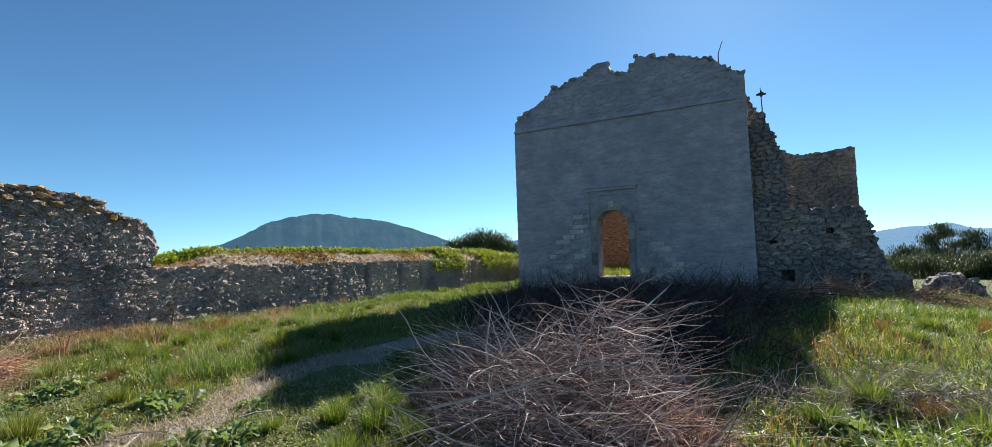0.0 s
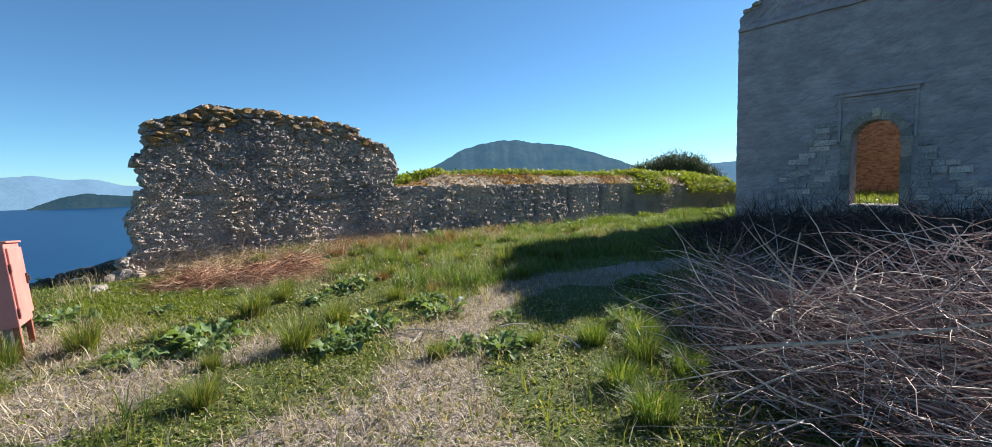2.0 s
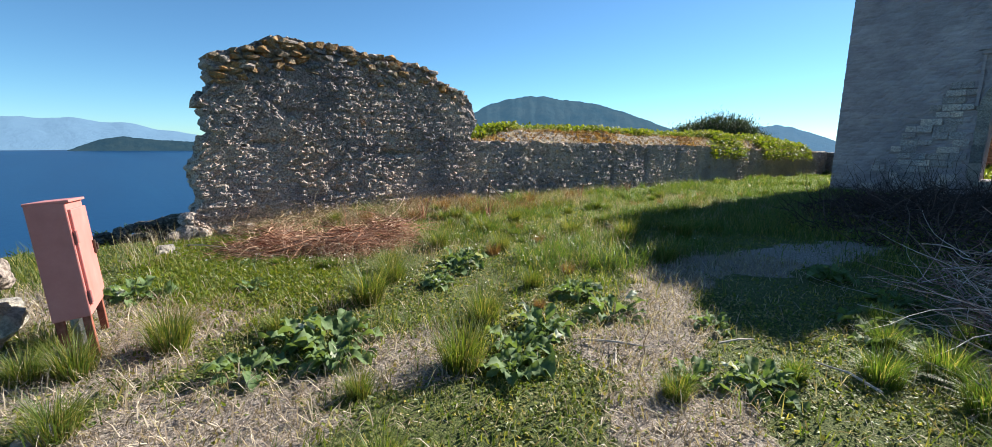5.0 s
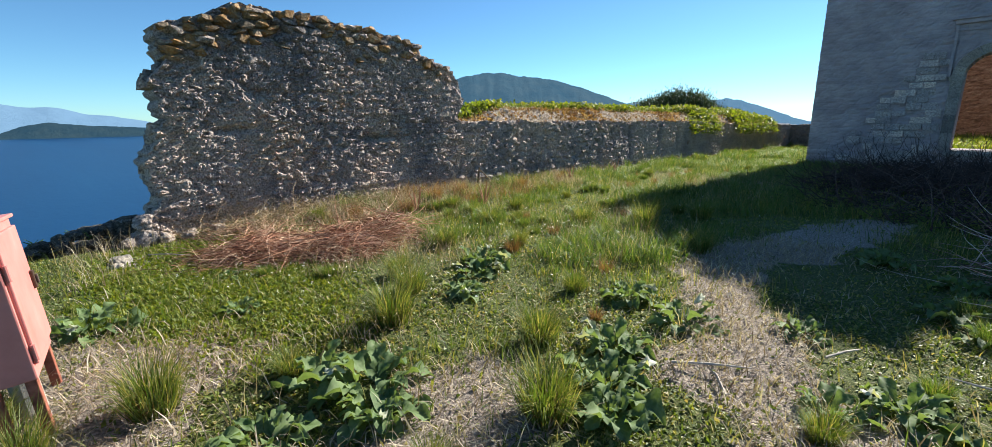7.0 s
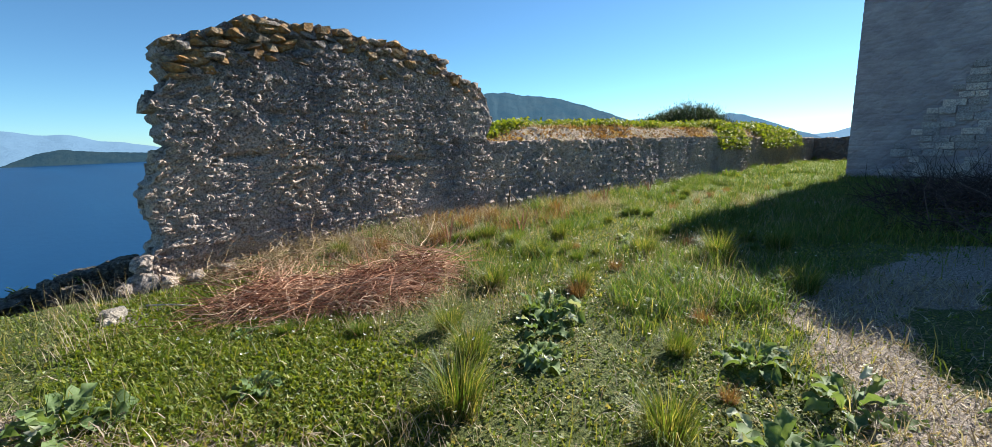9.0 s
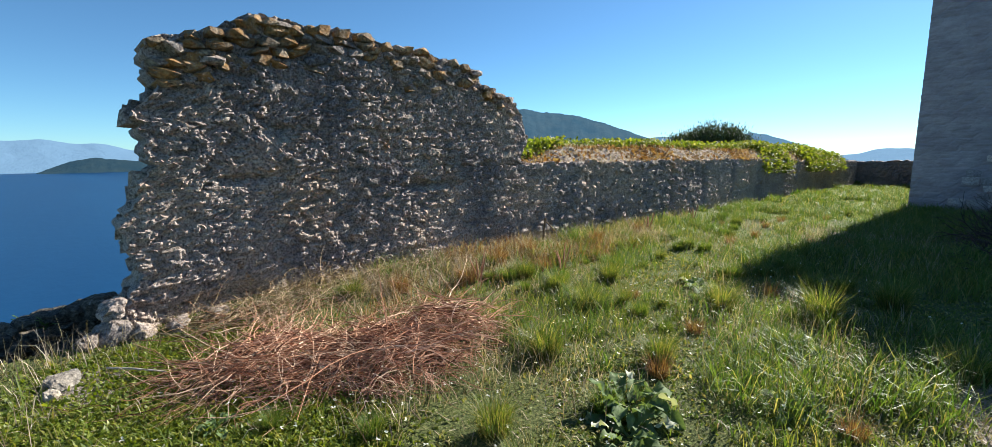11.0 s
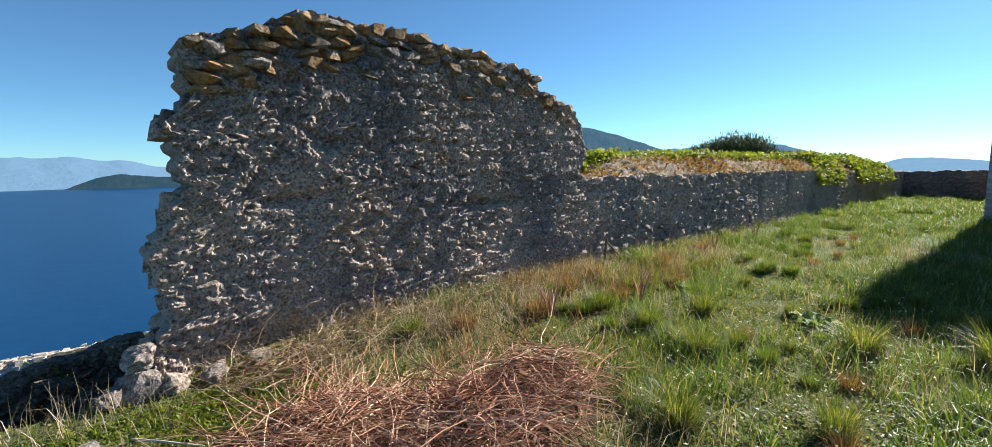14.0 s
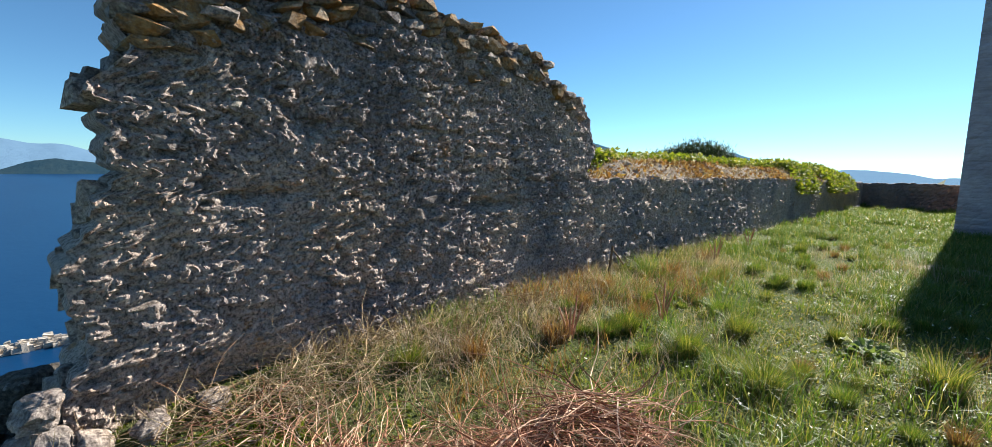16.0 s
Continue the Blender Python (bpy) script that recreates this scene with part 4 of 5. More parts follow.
# weeds east of the shadow
p = scatter(90000, 0.2, 9.0, 2.5, 17.0, 9, lambda x, y: clear_of_walls(x, y) * (0.3 + 0.7 * patch(x, y, 0.7, 0.4, 0.6, 5)))
h = (0.10 + 0.22 * r.random(len(p))) * (0.7 + 0.9 * patch(p[:, 0], p[:, 1], 0.55, 0.45, 0.65, 3))
stuff("weeds", "sunlit yellow-green weeds and grass", "weeds", blades(p, h, np.full(len(p), 0.013), 0.9, 10), M_LUSH)
p = scatter(7000, 0.3, 8.0, 2.5, 9.0, 11, lambda x, y: patch(x, y, 0.9, 0.48, 0.6, 8))
stuff("dry_weeds", "brown dry weed stalks", "weeds", blades(p, 0.2 + 0.35 * r.random(len(p)), np.full(len(p), 0.008), 0.8, 12), M_RUSTY)
# grass in the shade before the church and inside the roofless nave
p = scatter(40000, -7.5, 2.5, 7.5, 18.4, 13, lambda x, y: meadow(x, y) * 0.9)
stuff("grass", "shaded dark grass before the church", "grass", blades(p, 0.08 + 0.2 * r.random(len(p)), np.full(len(p), 0.012), 0.8, 14), M_GRASS)
q = np.random.default_rng(5).random((9000, 2))
inner = np.array([CH @ Vector((0.9 + 7.6 * a, 1.2 + 10 * b, 0.38)) for a, b in q])
stuff("nave_weeds", "sunlit weeds inside the roofless nave", "weeds", blades(inner, 0.15 + 0.35 * r.random(len(inner)), np.full(len(inner), 0.03), 0.8, 15), M_VINE)
# straw: lying on the bare soil, standing along the foot of the wall
p = scatter(80000, -9.5, 0.5, -1.3, 6.0, 15, lambda x, y: 0.10 + 0.9 * smooth(0.15, 0.6, bareness(x, y)))
p[:, 2] += 0.02
stuff("straw_litter", "flattened pale dry straw litter on bare soil", "straw", blades(p, 0.04 + 0.14 * r.random(len(p)), np.full(len(p), 0.006), 1.9, 16, 0.2), M_STRAW)
p = scatter(9000, -10.97, -9.8, 1.6, 9.0, 17, lambda x, y: clear_of_walls(x, y) * smooth(-9.1, -10.4, x) * (0.25 + 0.75 * patch(x, y, 1.2, 0.42, 0.58, 6)))
stuff("dry_grass", "tall dry yellowish grass along the wall foot", "grass", blades(p, 0.10 + 0.28 * r.random(len(p)), np.full(len(p), 0.006), 1.1, 18), M_STRAW)
p = scatter(4500, -10.9, -9.5, 2.4, 7.4, 19, lambda x, y: patch(x, y, 1.5, 0.5, 0.62, 3))
stuff("dry_grass", "rusty brown dead grass along the wall foot", "grass", blades(p, 0.12 + 0.32 * r.random(len(p)), np.full(len(p), 0.006), 0.9, 20), M_RUSTY)
p = scatter(16000, -10.95, -6.0, -0.2, 12.0, 23, lambda x, y: meadow(x, y) * patch(x, y, 1.1, 0.52, 0.62, 11))
stuff("dry_grass", "scattered dry seed stalks in the meadow", "grass", blades(p, 0.10 + 0.28 * r.random(len(p)), np.full(len(p), 0.004), 0.7, 24), M_STRAW)


# creeper on the bank
def bank_scatter(n, x0, x1, y0, y1, seed, keep, lift):
    g = np.random.default_rng(seed)
    x, y = x0 + (x1 - x0) * g.random(n), y0 + (y1 - y0) * g.random(n)
    ok = g.random(n) < keep(x, y)
    x, y = x[ok], y[ok]
    return np.stack([x, y, bank_z(x, y) + lift * g.random(len(x)) ** 1.3], 1)


p = bank_scatter(30000, -13.2, -11.45, 6.5, 17.5, 31, lambda x, y: smooth(0.7, 1.05, -11.2 - x + 0.6 * fbm(y * 0.9, x * 2, 3)) * (0.35 + 0.65 * patch(x, y, 0.8)), 0.2)
stuff("creeper", "yellow-green creeper along the top of the bank", "creeper", leaves(p, 0.05 + 0.06 * r.random(len(p)), 32), M_VINE)
p = bank_scatter(9000, -13.2, -11.6, 6.5, 17.5, 33, lambda x, y: smooth(0.75, 1.05, -11.2 - x + 0.6 * fbm(y * 0.9, x * 2, 3)) * patch(x, y, 0.9, 0.4, 0.55, 3), 0.05)
stuff("creeper_shoots", "upright bright shoots rising from the creeper", "creeper", blades(p, 0.09 + 0.16 * r.random(len(p)), np.full(len(p), 0.025), 0.5, 34), M_VINE)
p = bank_scatter(26000, -13.0, -10.85, 17.2, 28.5, 35, lambda x, y: patch(x, y, 0.35, 0.4, 0.5, 2), 0.35)
p[:, 2] -= 0.5 * np.clip(p[:, 0] + 11.15, 0, 1) * 3
stuff("creeper", "bushy yellow-green creeper hanging over the wall", "creeper", leaves(p, 0.07 + 0.08 * r.random(len(p)), 36), M_VINE)
p = bank_scatter(22000, -12.4, -11.0, 6.2, 29.0, 37, lambda x, y: 0.25 + 0.75 * patch(x, y, 0.9, 0.45, 0.6, 7), 0.04)
stuff("leaf_litter", "brown dead leaves and dry stalks on the bank", "leaf litter", leaves(p, 0.04 + 0.06 * r.random(len(p)), 38), M_RUSTY)
p = bank_scatter(7000, -12.2, -11.0, 6.2, 29.0, 39, lambda x, y: 0.6 + 0 * x, 0.02)
stuff("dry_grass", "pale dry grass on the bank", "grass", blades(p, 0.06 + 0.16 * r.random(len(p)), np.full(len(p), 0.009), 1.2, 40), M_STRAW)


# ---------------------------------------------------------------- tufts, plants
def tuft_mesh(seed, n, height, spread, material, width=0.006, dry=None):
    g = np.random.default_rng(seed)
    az, rad = g.random(n) * 2 * np.pi, spread * 0.35 * np.sqrt(g.random(n))
    base = np.stack([np.cos(az) * rad, np.sin(az) * rad, np.full(n, -0.02)], 1)
    v, t = blades(base, height * (0.45 + 0.6 * g.random(n)), np.full(n, width), 0.62, seed + 1, 0.8, az + g.normal(0, 0.5, n))
    return fast_mesh("grass_tuft", v, t, material)


TUFTS = [tuft_mesh(50 + k, 560, 0.42, 0.28, M_GRASS, 0.0045) for k in range(3)]
LUSH_TUFTS = [tuft_mesh(60 + k, 620, 0.38, 0.36, M_LUSH, 0.0052) for k in range(2)]
DRY_TUFTS = [tuft_mesh(70 + k, 240, 0.3, 0.2, M_RUSTY, 0.005) for k in range(2)]


def leaf_mesh(seed, length, width, material, wave=1.0):
    """A broad leaf along +x with a folded rib, wavy edge and drooping tip."""
    g = random.Random(seed)
    rows, verts, quads = 9, [], []
    arch, ph = g.uniform(0.35, 0.8), g.uniform(0, 6)
    for i in range(rows):
        t = i / (rows - 1)
        w = width * (math.sin(math.pi * min(1, t * 0.93 + 0.06)) ** 0.75) * (0.55 + 0.6 * t if t < 0.7 else 1.0 - 1.0 * (t - 0.7))
        x = length * (t - 0.12 * t * t)
        z = length * (arch * t - 0.95 * arch * t * t)
        for j in (-1.0, -0.55, 0, 0.55, 1.0):
            edge = abs(j) ** 1.5
            verts.append((x + 0.02 * length * g.uniform(-1, 1) * edge, j * w * 0.5, z + 0.22 * w * abs(j) + wave * 0.10 * w * math.sin(11 * t + ph + 2 * j) * edge + 0.02 * g.uniform(-1, 1) * edge))
    for i in range(rows - 1):
        for j in range(4):
            a = i * 5 + j
            quads.append((a, a + 5, a + 6, a + 1))
    return fast_mesh("leaf", verts, quads, material, True)


SPIKES = [leaf_mesh(96 + k, 0.5, 0.10, M_LEAF, 0.5) for k in range(3)]


def grass_tuft(x, y, size, kind="green", k=0):
    mesh, label = {"green": (TUFTS[k % 3], "tall fine green grass tuft with straw-coloured foot"),
                   "lush": (LUSH_TUFTS[k % 2], "lush bright green grass clump"),
                   "dry": (DRY_TUFTS[k % 2], "rust-brown dry grass tuft")}[kind]
    ob = tagged(new("grass_tuft", mesh), label, "grass tuft", group="grass tufts")
    ob.matrix_world = Matrix.Translation((x, y, ground_at(x, y) - 0.01)) @ Matrix.Rotation(k * 1.9 + x, 4, "Z") @ Matrix.Scale(size, 4)
    if kind == "green":
        skirt = part("dry_foot", DRY_TUFTS[k % 2], None, ob, "straw-brown dry foot")
        skirt.scale = (0.75, 0.75, 0.6)


for k, (x, y, size) in enumerate([(-6.51, 0.0, 1.05), (-6.5, 1.45, 1.1), (-6.9, 1.9, 0.9), (-5.55, 2.0, 0.95), (-4.98, 1.38, 1.05), (-6.35, 0.65, 0.6), (-6.85, -0.62, 0.85),
                                  (-5.7, -0.55, 0.8), (-6.42, -0.5, 0.85), (-6.5, -0.72, 0.75), (-4.4, 0.55, 0.7), (-5.1, 0.75, 0.55), (-7.4, 2.1, 0.8), (-7.9, 3.1, 0.9), (-7.2, 3.6, 0.8), (-8.3, 4.2, 0.9), (-5.9, 2.9, 0.7),
                                  (-3.95, 2.15, 0.6), (-6.2, 6.4, 1.1), (-6.6, 5.5, 1.2), (-7.4, 5.2, 1.1), (-5.6, 4.9, 0.9), (-9.6, 4.6, 0.9), (-9.9, 5.6, 0.8), (-8.8, 5.3, 0.9), (-10.3, 2.6, 0.7)]):
    grass_tuft(x, y, size, "green", k)
for k, (x, y, size) in enumerate([(-3.25, 3.35, 1.0), (-3.0, 3.75, 1.1), (-2.75, 3.35, 1.2), (-2.6, 2.75, 1.0), (-3.35, 4.0, 0.9), (-2.2, 2.5, 1.1), (-3.45, 4.5, 0.9), (-2.9, 4.5, 1.0), (-2.35, 3.3, 1.0), (-3.6, 2.95, 0.6),
                                  (-9.6, 1.1, 0.5), (-8.4, 1.2, 0.5), (-7.9, 1.6, 0.6), (-7.1, 2.75, 0.7), (1.2, 3.9, 0.9), (1.8, 4.6, 1.0), (0.9, 5.2, 0.9), (2.4, 5.4, 1.1)]):
    grass_tuft(x, y, 0.8 * size, "lush", k)
for k, (x, y, size) in enumerate([(-9.9, 3.9, 1.2), (-10.2, 4.7, 1.3), (-9.7, 5.1, 1.0), (-10.4, 5.5, 1.2), (-10.1, 3.1, 1.1), (-6.0, 3.55, 0.7), (-5.45, 2.55, 0.5), (-7.1, 3.4, 0.8), (-10.3, 7.1, 1.3), (-10.4, 8.6, 1.2), (-7.3, 4.4, 0.7)]):
    grass_tuft(x, y, size, "dry", k)
for k, (x, y, z, size) in enumerate(((-11.7, 0.28, 0.03, 0.32), (-11.8, -0.05, -0.05, 0.45), (-11.75, -0.42, -0.12, 0.5), (-11.85, -0.8, -0.22, 0.5), (-11.7, -1.3, -0.32, 0.55), (-11.6, 0.55, 0.08, 0.3), (-11.62, 0.1, -0.02, 0.35), (-11.68, -0.6, -0.18, 0.45))):
    weed = tagged(new("spurge_plant"), "spiky green weed growing on the fallen footing", "plant", group="weeds on the footing")
    weed.location = (x, y, z)
    for j in range(26):
        leaf = part("leaf", SPIKES[j % 3], None, weed)
        leaf.matrix_basis = Matrix.Rotation(j * 2.4, 4, "Z") @ Matrix.Rotation(radians(-15 - 60 * (j / 26)), 4, "Y") @ Matrix.Scale(size * (0.7 + 0.3 * math.sin(j * 5)), 4)
g = random.Random(44)
for k in range(150):
    x, y = g.uniform(-10.3, -6.3), 4.2 + 13.5 * g.random() ** 1.4
    grass_tuft(x, y, g.uniform(0.35, 0.85), "dry" if k % 9 == 0 else "lush" if k % 3 else "green", k)
for k in range(26):
    x, y = g.uniform(0.6, 5.5), g.uniform(4.5, 12.0)
    grass_tuft(x, y, g.uniform(0.7, 1.2), "lush" if k % 3 else "dry", k)


LEAVES = [leaf_mesh(80 + k, 0.27, 0.135, M_LEAF, 2.2) for k in range(6)]
PALE = [leaf_mesh(90 + k, 0.16, 0.07, M_PALELEAF, 2.5) for k in range(2)]


def mullein(x, y, size, seed, pale=0):
    g = random.Random(seed)
    ob = tagged(new("mullein_plant"), "grey-green broad-leaved mullein rosette with wavy leaves" if not pale else "broad-leaved mullein rosette with withered whitish leaves", "plant", group="mullein plants")
    ob.location = (x, y, ground_at(x, y) - 0.01)
    n = g.randint(16, 22)
    for k in range(n):
        t = k / n
        leaf = part("leaf", LEAVES[g.randrange(6)], None, ob)
        s = size * (1.05 - 0.5 * t) * g.uniform(0.65, 1.15)
        turn = k * 2.4 + g.uniform(-0.3, 0.3)
        off = g.uniform(0.0, 0.12) * size
        leaf.matrix_basis = (Matrix.Translation((off * math.cos(turn), off * math.sin(turn), 0.01 + 0.05 * t * size)) @ Matrix.Rotation(turn, 4, "Z")
                             @ Matrix.Rotation(radians(6 - 55 * t * t + g.uniform(-10, 8)), 4, "Y") @ Matrix.Rotation(g.uniform(-0.35, 0.35), 4, "X") @ Matrix.Scale(s, 4))
    for k in range(pale):
        turn = g.uniform(0, 6.28)
        leaf = part("withered_leaf", PALE[k % 2], None, ob, "withered whitish leaf")
        leaf.matrix_basis = Matrix.Translation((0.14 * size * math.cos(turn), 0.14 * size * math.sin(turn), 0.12 * size)) @ Matrix.Rotation(turn, 4, "Z") @ Matrix.Rotation(g.uniform(-0.3, 0.5), 4, "Y") @ Matrix.Rotation(g.uniform(-0.9, 0.9), 4, "X") @ Matrix.Scale(size * g.uniform(0.6, 1.0), 4)


for k, (x, y, size, pale) in enumerate([(-5.85, 0.95, 1.25, 1), (-6.15, 0.72, 1.05, 0), (-5.62, 0.80, 0.95, 1), (-6.85, 2.62, 0.95, 2), (-6.55, 2.2, 0.8, 3), (-5.5, 3.1, 1.0, 1), (-4.95, 2.95, 1.1, 2),
                                        (-5.1, 2.22, 1.0, 2), (-4.92, 1.85, 1.15, 1), (-4.75, 1.6, 0.95, 0), (-3.98, 2.4, 0.85, 0), (-3.7, 2.66, 0.85, 1), (-3.55, 4.4, 1.1, 2), (-3.3, 4.05, 1.0, 1),
                                        (-8.05, -0.15, 1.2, 1), (-5.84, 0.36, 1.0, 0), (-7.0, 2.85, 1.15, 2), (-6.55, 4.45, 0.9, 4), (-7.85, 5.75, 0.9, 4), (-4.1, 5.6, 1.0, 0), (-3.5, 5.2, 0.9, 0),
                                        (1.0, 4.5, 1.15, 0), (1.35, 4.3, 1.0, 0), (-4.3, 3.3, 0.7, 0), (-6.3, 3.6, 0.7, 2), (-7.6, 0.75, 0.6, 0), (-8.6, 0.95, 0.5, 0)]):
    mullein(x, y, size, 200 + k, pale)


# small white flowers
def flower_patch():
    g = np.random.default_rng(77)
    spots = [(-8.2, 1.5, 0.5, 60), (-7.2, 4.6, 0.6, 90), (-7.9, 3.3, 0.5, 60), (-6.9, 2.2, 0.5, 40), (-7.5, 6.6, 0.8, 60), (-6.0, 3.0, 0.6, 30)]
    xs = np.concatenate([g.normal(x, s, n) for x, y, s, n in spots])
    ys = np.concatenate([g.normal(y, s, n) for x, y, s, n in spots])
    p = np.stack([xs, ys, ground_z(xs, ys) + 0.05 + 0.12 * g.random(len(xs))], 1)
    stuff("flowers", "tiny white meadow flowers", "flowers", leaves(np.repeat(p, 3, 0), np.full(3 * len(p), 0.018), 78), M_WHITE)


flower_patch()


# ---------------------------------------------------------------- dead brushwood
def twigs(start, heading, length, radius, seed, steps=6, wander=0.35, gravity=0.0):
    """Many crooked thin stems, three-sided, as one array mesh."""
    g = np.random.default_rng(seed)
    n = len(start)
    pts, d = [start], heading / np.linalg.norm(heading, axis=1)[:, None]
    for _ in range(steps):
        d = d + g.normal(0, wander, (n, 3)) + np.array([0, 0, -gravity])
        d /= np.linalg.norm(d, axis=1)[:, None]
        pts.append(pts[-1] + d * (length / steps)[:, None])
    rings = []
    for i, p in enumerate(pts):
        t = pts[min(i + 1, steps)] - pts[max(i - 1, 0)]
        t /= np.linalg.norm(t, axis=1)[:, None] + 1e-9
        a = np.cross(t, np.array([0.31, 0.17, 0.93]))
        a /= np.linalg.norm(a, axis=1)[:, None] + 1e-9
        b = np.cross(t, a)
        rad = (radius * (1 - 0.75 * i / steps))[:, None]
        rings += [p + rad * (math.cos(k * math.tau / 3) * a + math.sin(k * math.tau / 3) * b) for k in range(3)]
    v = np.stack(rings, 1)
    m = v.shape[1]
    tri = []
    for i in range(steps):
        for k in range(3):
            a0, a1 = i * 3 + k, i * 3 + (k + 1) % 3
            tri += [(a0, a1, a1 + 3), (a0, a1 + 3, a0 + 3)]
    base = (np.arange(n) * m)[:, None, None]
    return v.reshape(-1, 3), (base + np.array(tri)[None]).reshape(-1, 3)


def heap(mounds, seed):
    """Places and headings on a few overlapping mounds: (x, y, rx, ry, height, number)."""
    g = np.random.default_rng(seed)
    pos, head = [], []
    for x, y, rx, ry, h, n in mounds:
        a, r0 = g.random(n) * 2 * np.pi, np.sqrt(g.random(n))
        px, py = x + rx * r0 * np.cos(a), y + ry * r0 * np.sin(a)
        pz = ground_z(px, py) + h * (1 - r0 ** 2) * g.random(n) ** 0.45
        pos.append(np.stack([px, py, pz], 1))
        b = g.random(n) * 2 * np.pi
        head.append(np.stack([np.cos(b), np.sin(b), g.normal(0.12, 0.28, n)], 1))
    return np.concatenate(pos), np.concatenate(head)


def brushwood(name, label, mounds, length, radius, seed, material, wander=0.35, gravity=0.0, category="brushwood", flat=1.0):
    pos, head = heap(mounds, seed)
    head[:, 2] *= flat
    g = np.random.default_rng(seed + 1)
    ob = tagged(new(name), label, category)
    mx, my = mounds[0][:2]
    ob.location = (mx, my, ground_at(mx, my))
    v, t = twigs(pos, head, length * (0.4 + g.random(len(pos))), radius * (0.5 + g.random(len(pos))), seed + 2, 6, wander, gravity)
    mesh = fast_mesh("twig_tangle", v - np.array(ob.location), t, material)
    tagged(part("twig_tangle", mesh, None, ob), kind="stuff")
    return ob


pile = brushwood("brush_pile", "tall heap of tangled grey-brown dead branches and twigs", [(-1.35, 4.1, 1.1, 1.1, 0.72, 1150), (-2.2, 4.8, 0.9, 1.0, 0.5, 560), (-0.98, 4.9, 0.6, 0.8, 1.08, 640), (-1.15, 3.2, 1.0, 0.6, 0.3, 420), (-2.9, 5.9, 0.6, 0.7, 0.5, 240), (-0.7, 3.8, 0.8, 0.8, 0.4, 420)], 0.8, 0.0047, 300, M_TWIG, 0.17)
# these twigs carry the church's shade in their colour
brushwood("brush_pile", "wide heap of dead brushwood with the church's shade painted into its colour", [(-2.4, 10.2, 3.4, 3.0, 0.38, 3400), (-1.8, 13.8, 4.2, 2.2, 0.45, 3000), (-4.4, 11.5, 1.5, 2.0, 0.35, 900), (0.4, 11.5, 1.6, 2.8, 0.42, 2000), (-1.0, 7.4, 1.7, 1.3, 0.4, 1800)], 0.8, 0.0075, 310, M_SHADETWIG, 0.33)
brushwood("brush_pile", "reddish heap of cut branches by the annex", [(2.9, 14.9, 1.2, 0.8, 0.7, 520), (4.9, 14.9, 1.4, 0.7, 0.45, 320)], 0.8, 0.007, 320, M_BRAMBLE, 0.3)
brushwood("bramble_heap", "flattened heap of rust-brown dry bramble stalks", [(-9.2, 1.5, 0.62, 0.58, 0.22, 1250), (-8.75, 2.1, 0.6, 0.6, 0.28, 1250), (-8.75, 2.75, 0.42, 0.42, 0.42, 600), (-9.4, 1.0, 0.4, 0.35, 0.10, 240), (-10.35, 1.5, 0.35, 0.45, 0.08, 140)], 0.5, 0.0040, 330, M_BRAMBLE, 0.2, 0.05, "bramble", 0.3)
brushwood("dry_stalk_heap", "bent pale straw stalks at the wall foot", [(-10.45, 1.6, 0.4, 0.7, 0.15, 360), (-10.5, 2.6, 0.4, 0.7, 0.18, 300), (-10.55, 3.8, 0.35, 0.8, 0.2, 240)], 0.5, 0.0026, 360, M_STALK, 0.22, 0.06, "dry stalks")
brushwood("dead_weed_heap", "rust-red withered weeds beside the branch heap", [(-0.25, 3.7, 0.45, 0.4, 0.3, 500)], 0.4, 0.003, 340, M_BRAMBLE, 0.35, 0.0, "dead weeds")
brushwood("dead_weed_heap", "tangled brown dry weeds in the sunny grass", [(1.6, 5.4, 0.7, 0.6, 0.35, 420), (2.6, 4.6, 0.8, 0.7, 0.35, 420), (0.6, 4.9, 0.5, 0.5, 0.25, 260)], 0.5, 0.003, 350, M_TWIG, 0.35, 0.0, "dead weeds")


def limb(points, r, parent, label=""):
    off = Vector(parent.location)
    part("branch", tube([Vector(p) - off for p in points], [r * (1 - 0.7 * k / (len(points) - 1)) for k in range(len(points))], 6), M_BRANCH, parent, label)


g = random.Random(9)
for k in range(110):
    a, e = g.uniform(0, math.tau), g.uniform(-0.05, 0.9)
    x, y = -1.35 + g.gauss(0, 0.5), 4.15 + g.gauss(0, 0.6)
    lift = 0.12 + 0.55 * max(0, 1 - ((x + 1.35) ** 2 + (y - 4.15) ** 2) / 1.6)
    q = Vector((x, y, ground_at(x, y) + lift * g.uniform(0.4, 1.0)))
    pts, d = [q], Vector((math.cos(a), math.sin(a), e)).normalized()
    step, bend = g.uniform(0.08, 0.18), g.uniform(-0.16, 0.02)
    for _ in range(6):
        d = (d + Vector((g.gauss(0, 0.09), g.gauss(0, 0.09), g.gauss(bend, 0.06)))).normalized()
        pts.append(pts[-1] + d * step)
    limb(pts, g.uniform(0.004, 0.008) if k > 22 else g.uniform(0.008, 0.014), pile, "bare pale grey branch" if k <= 22 else "")
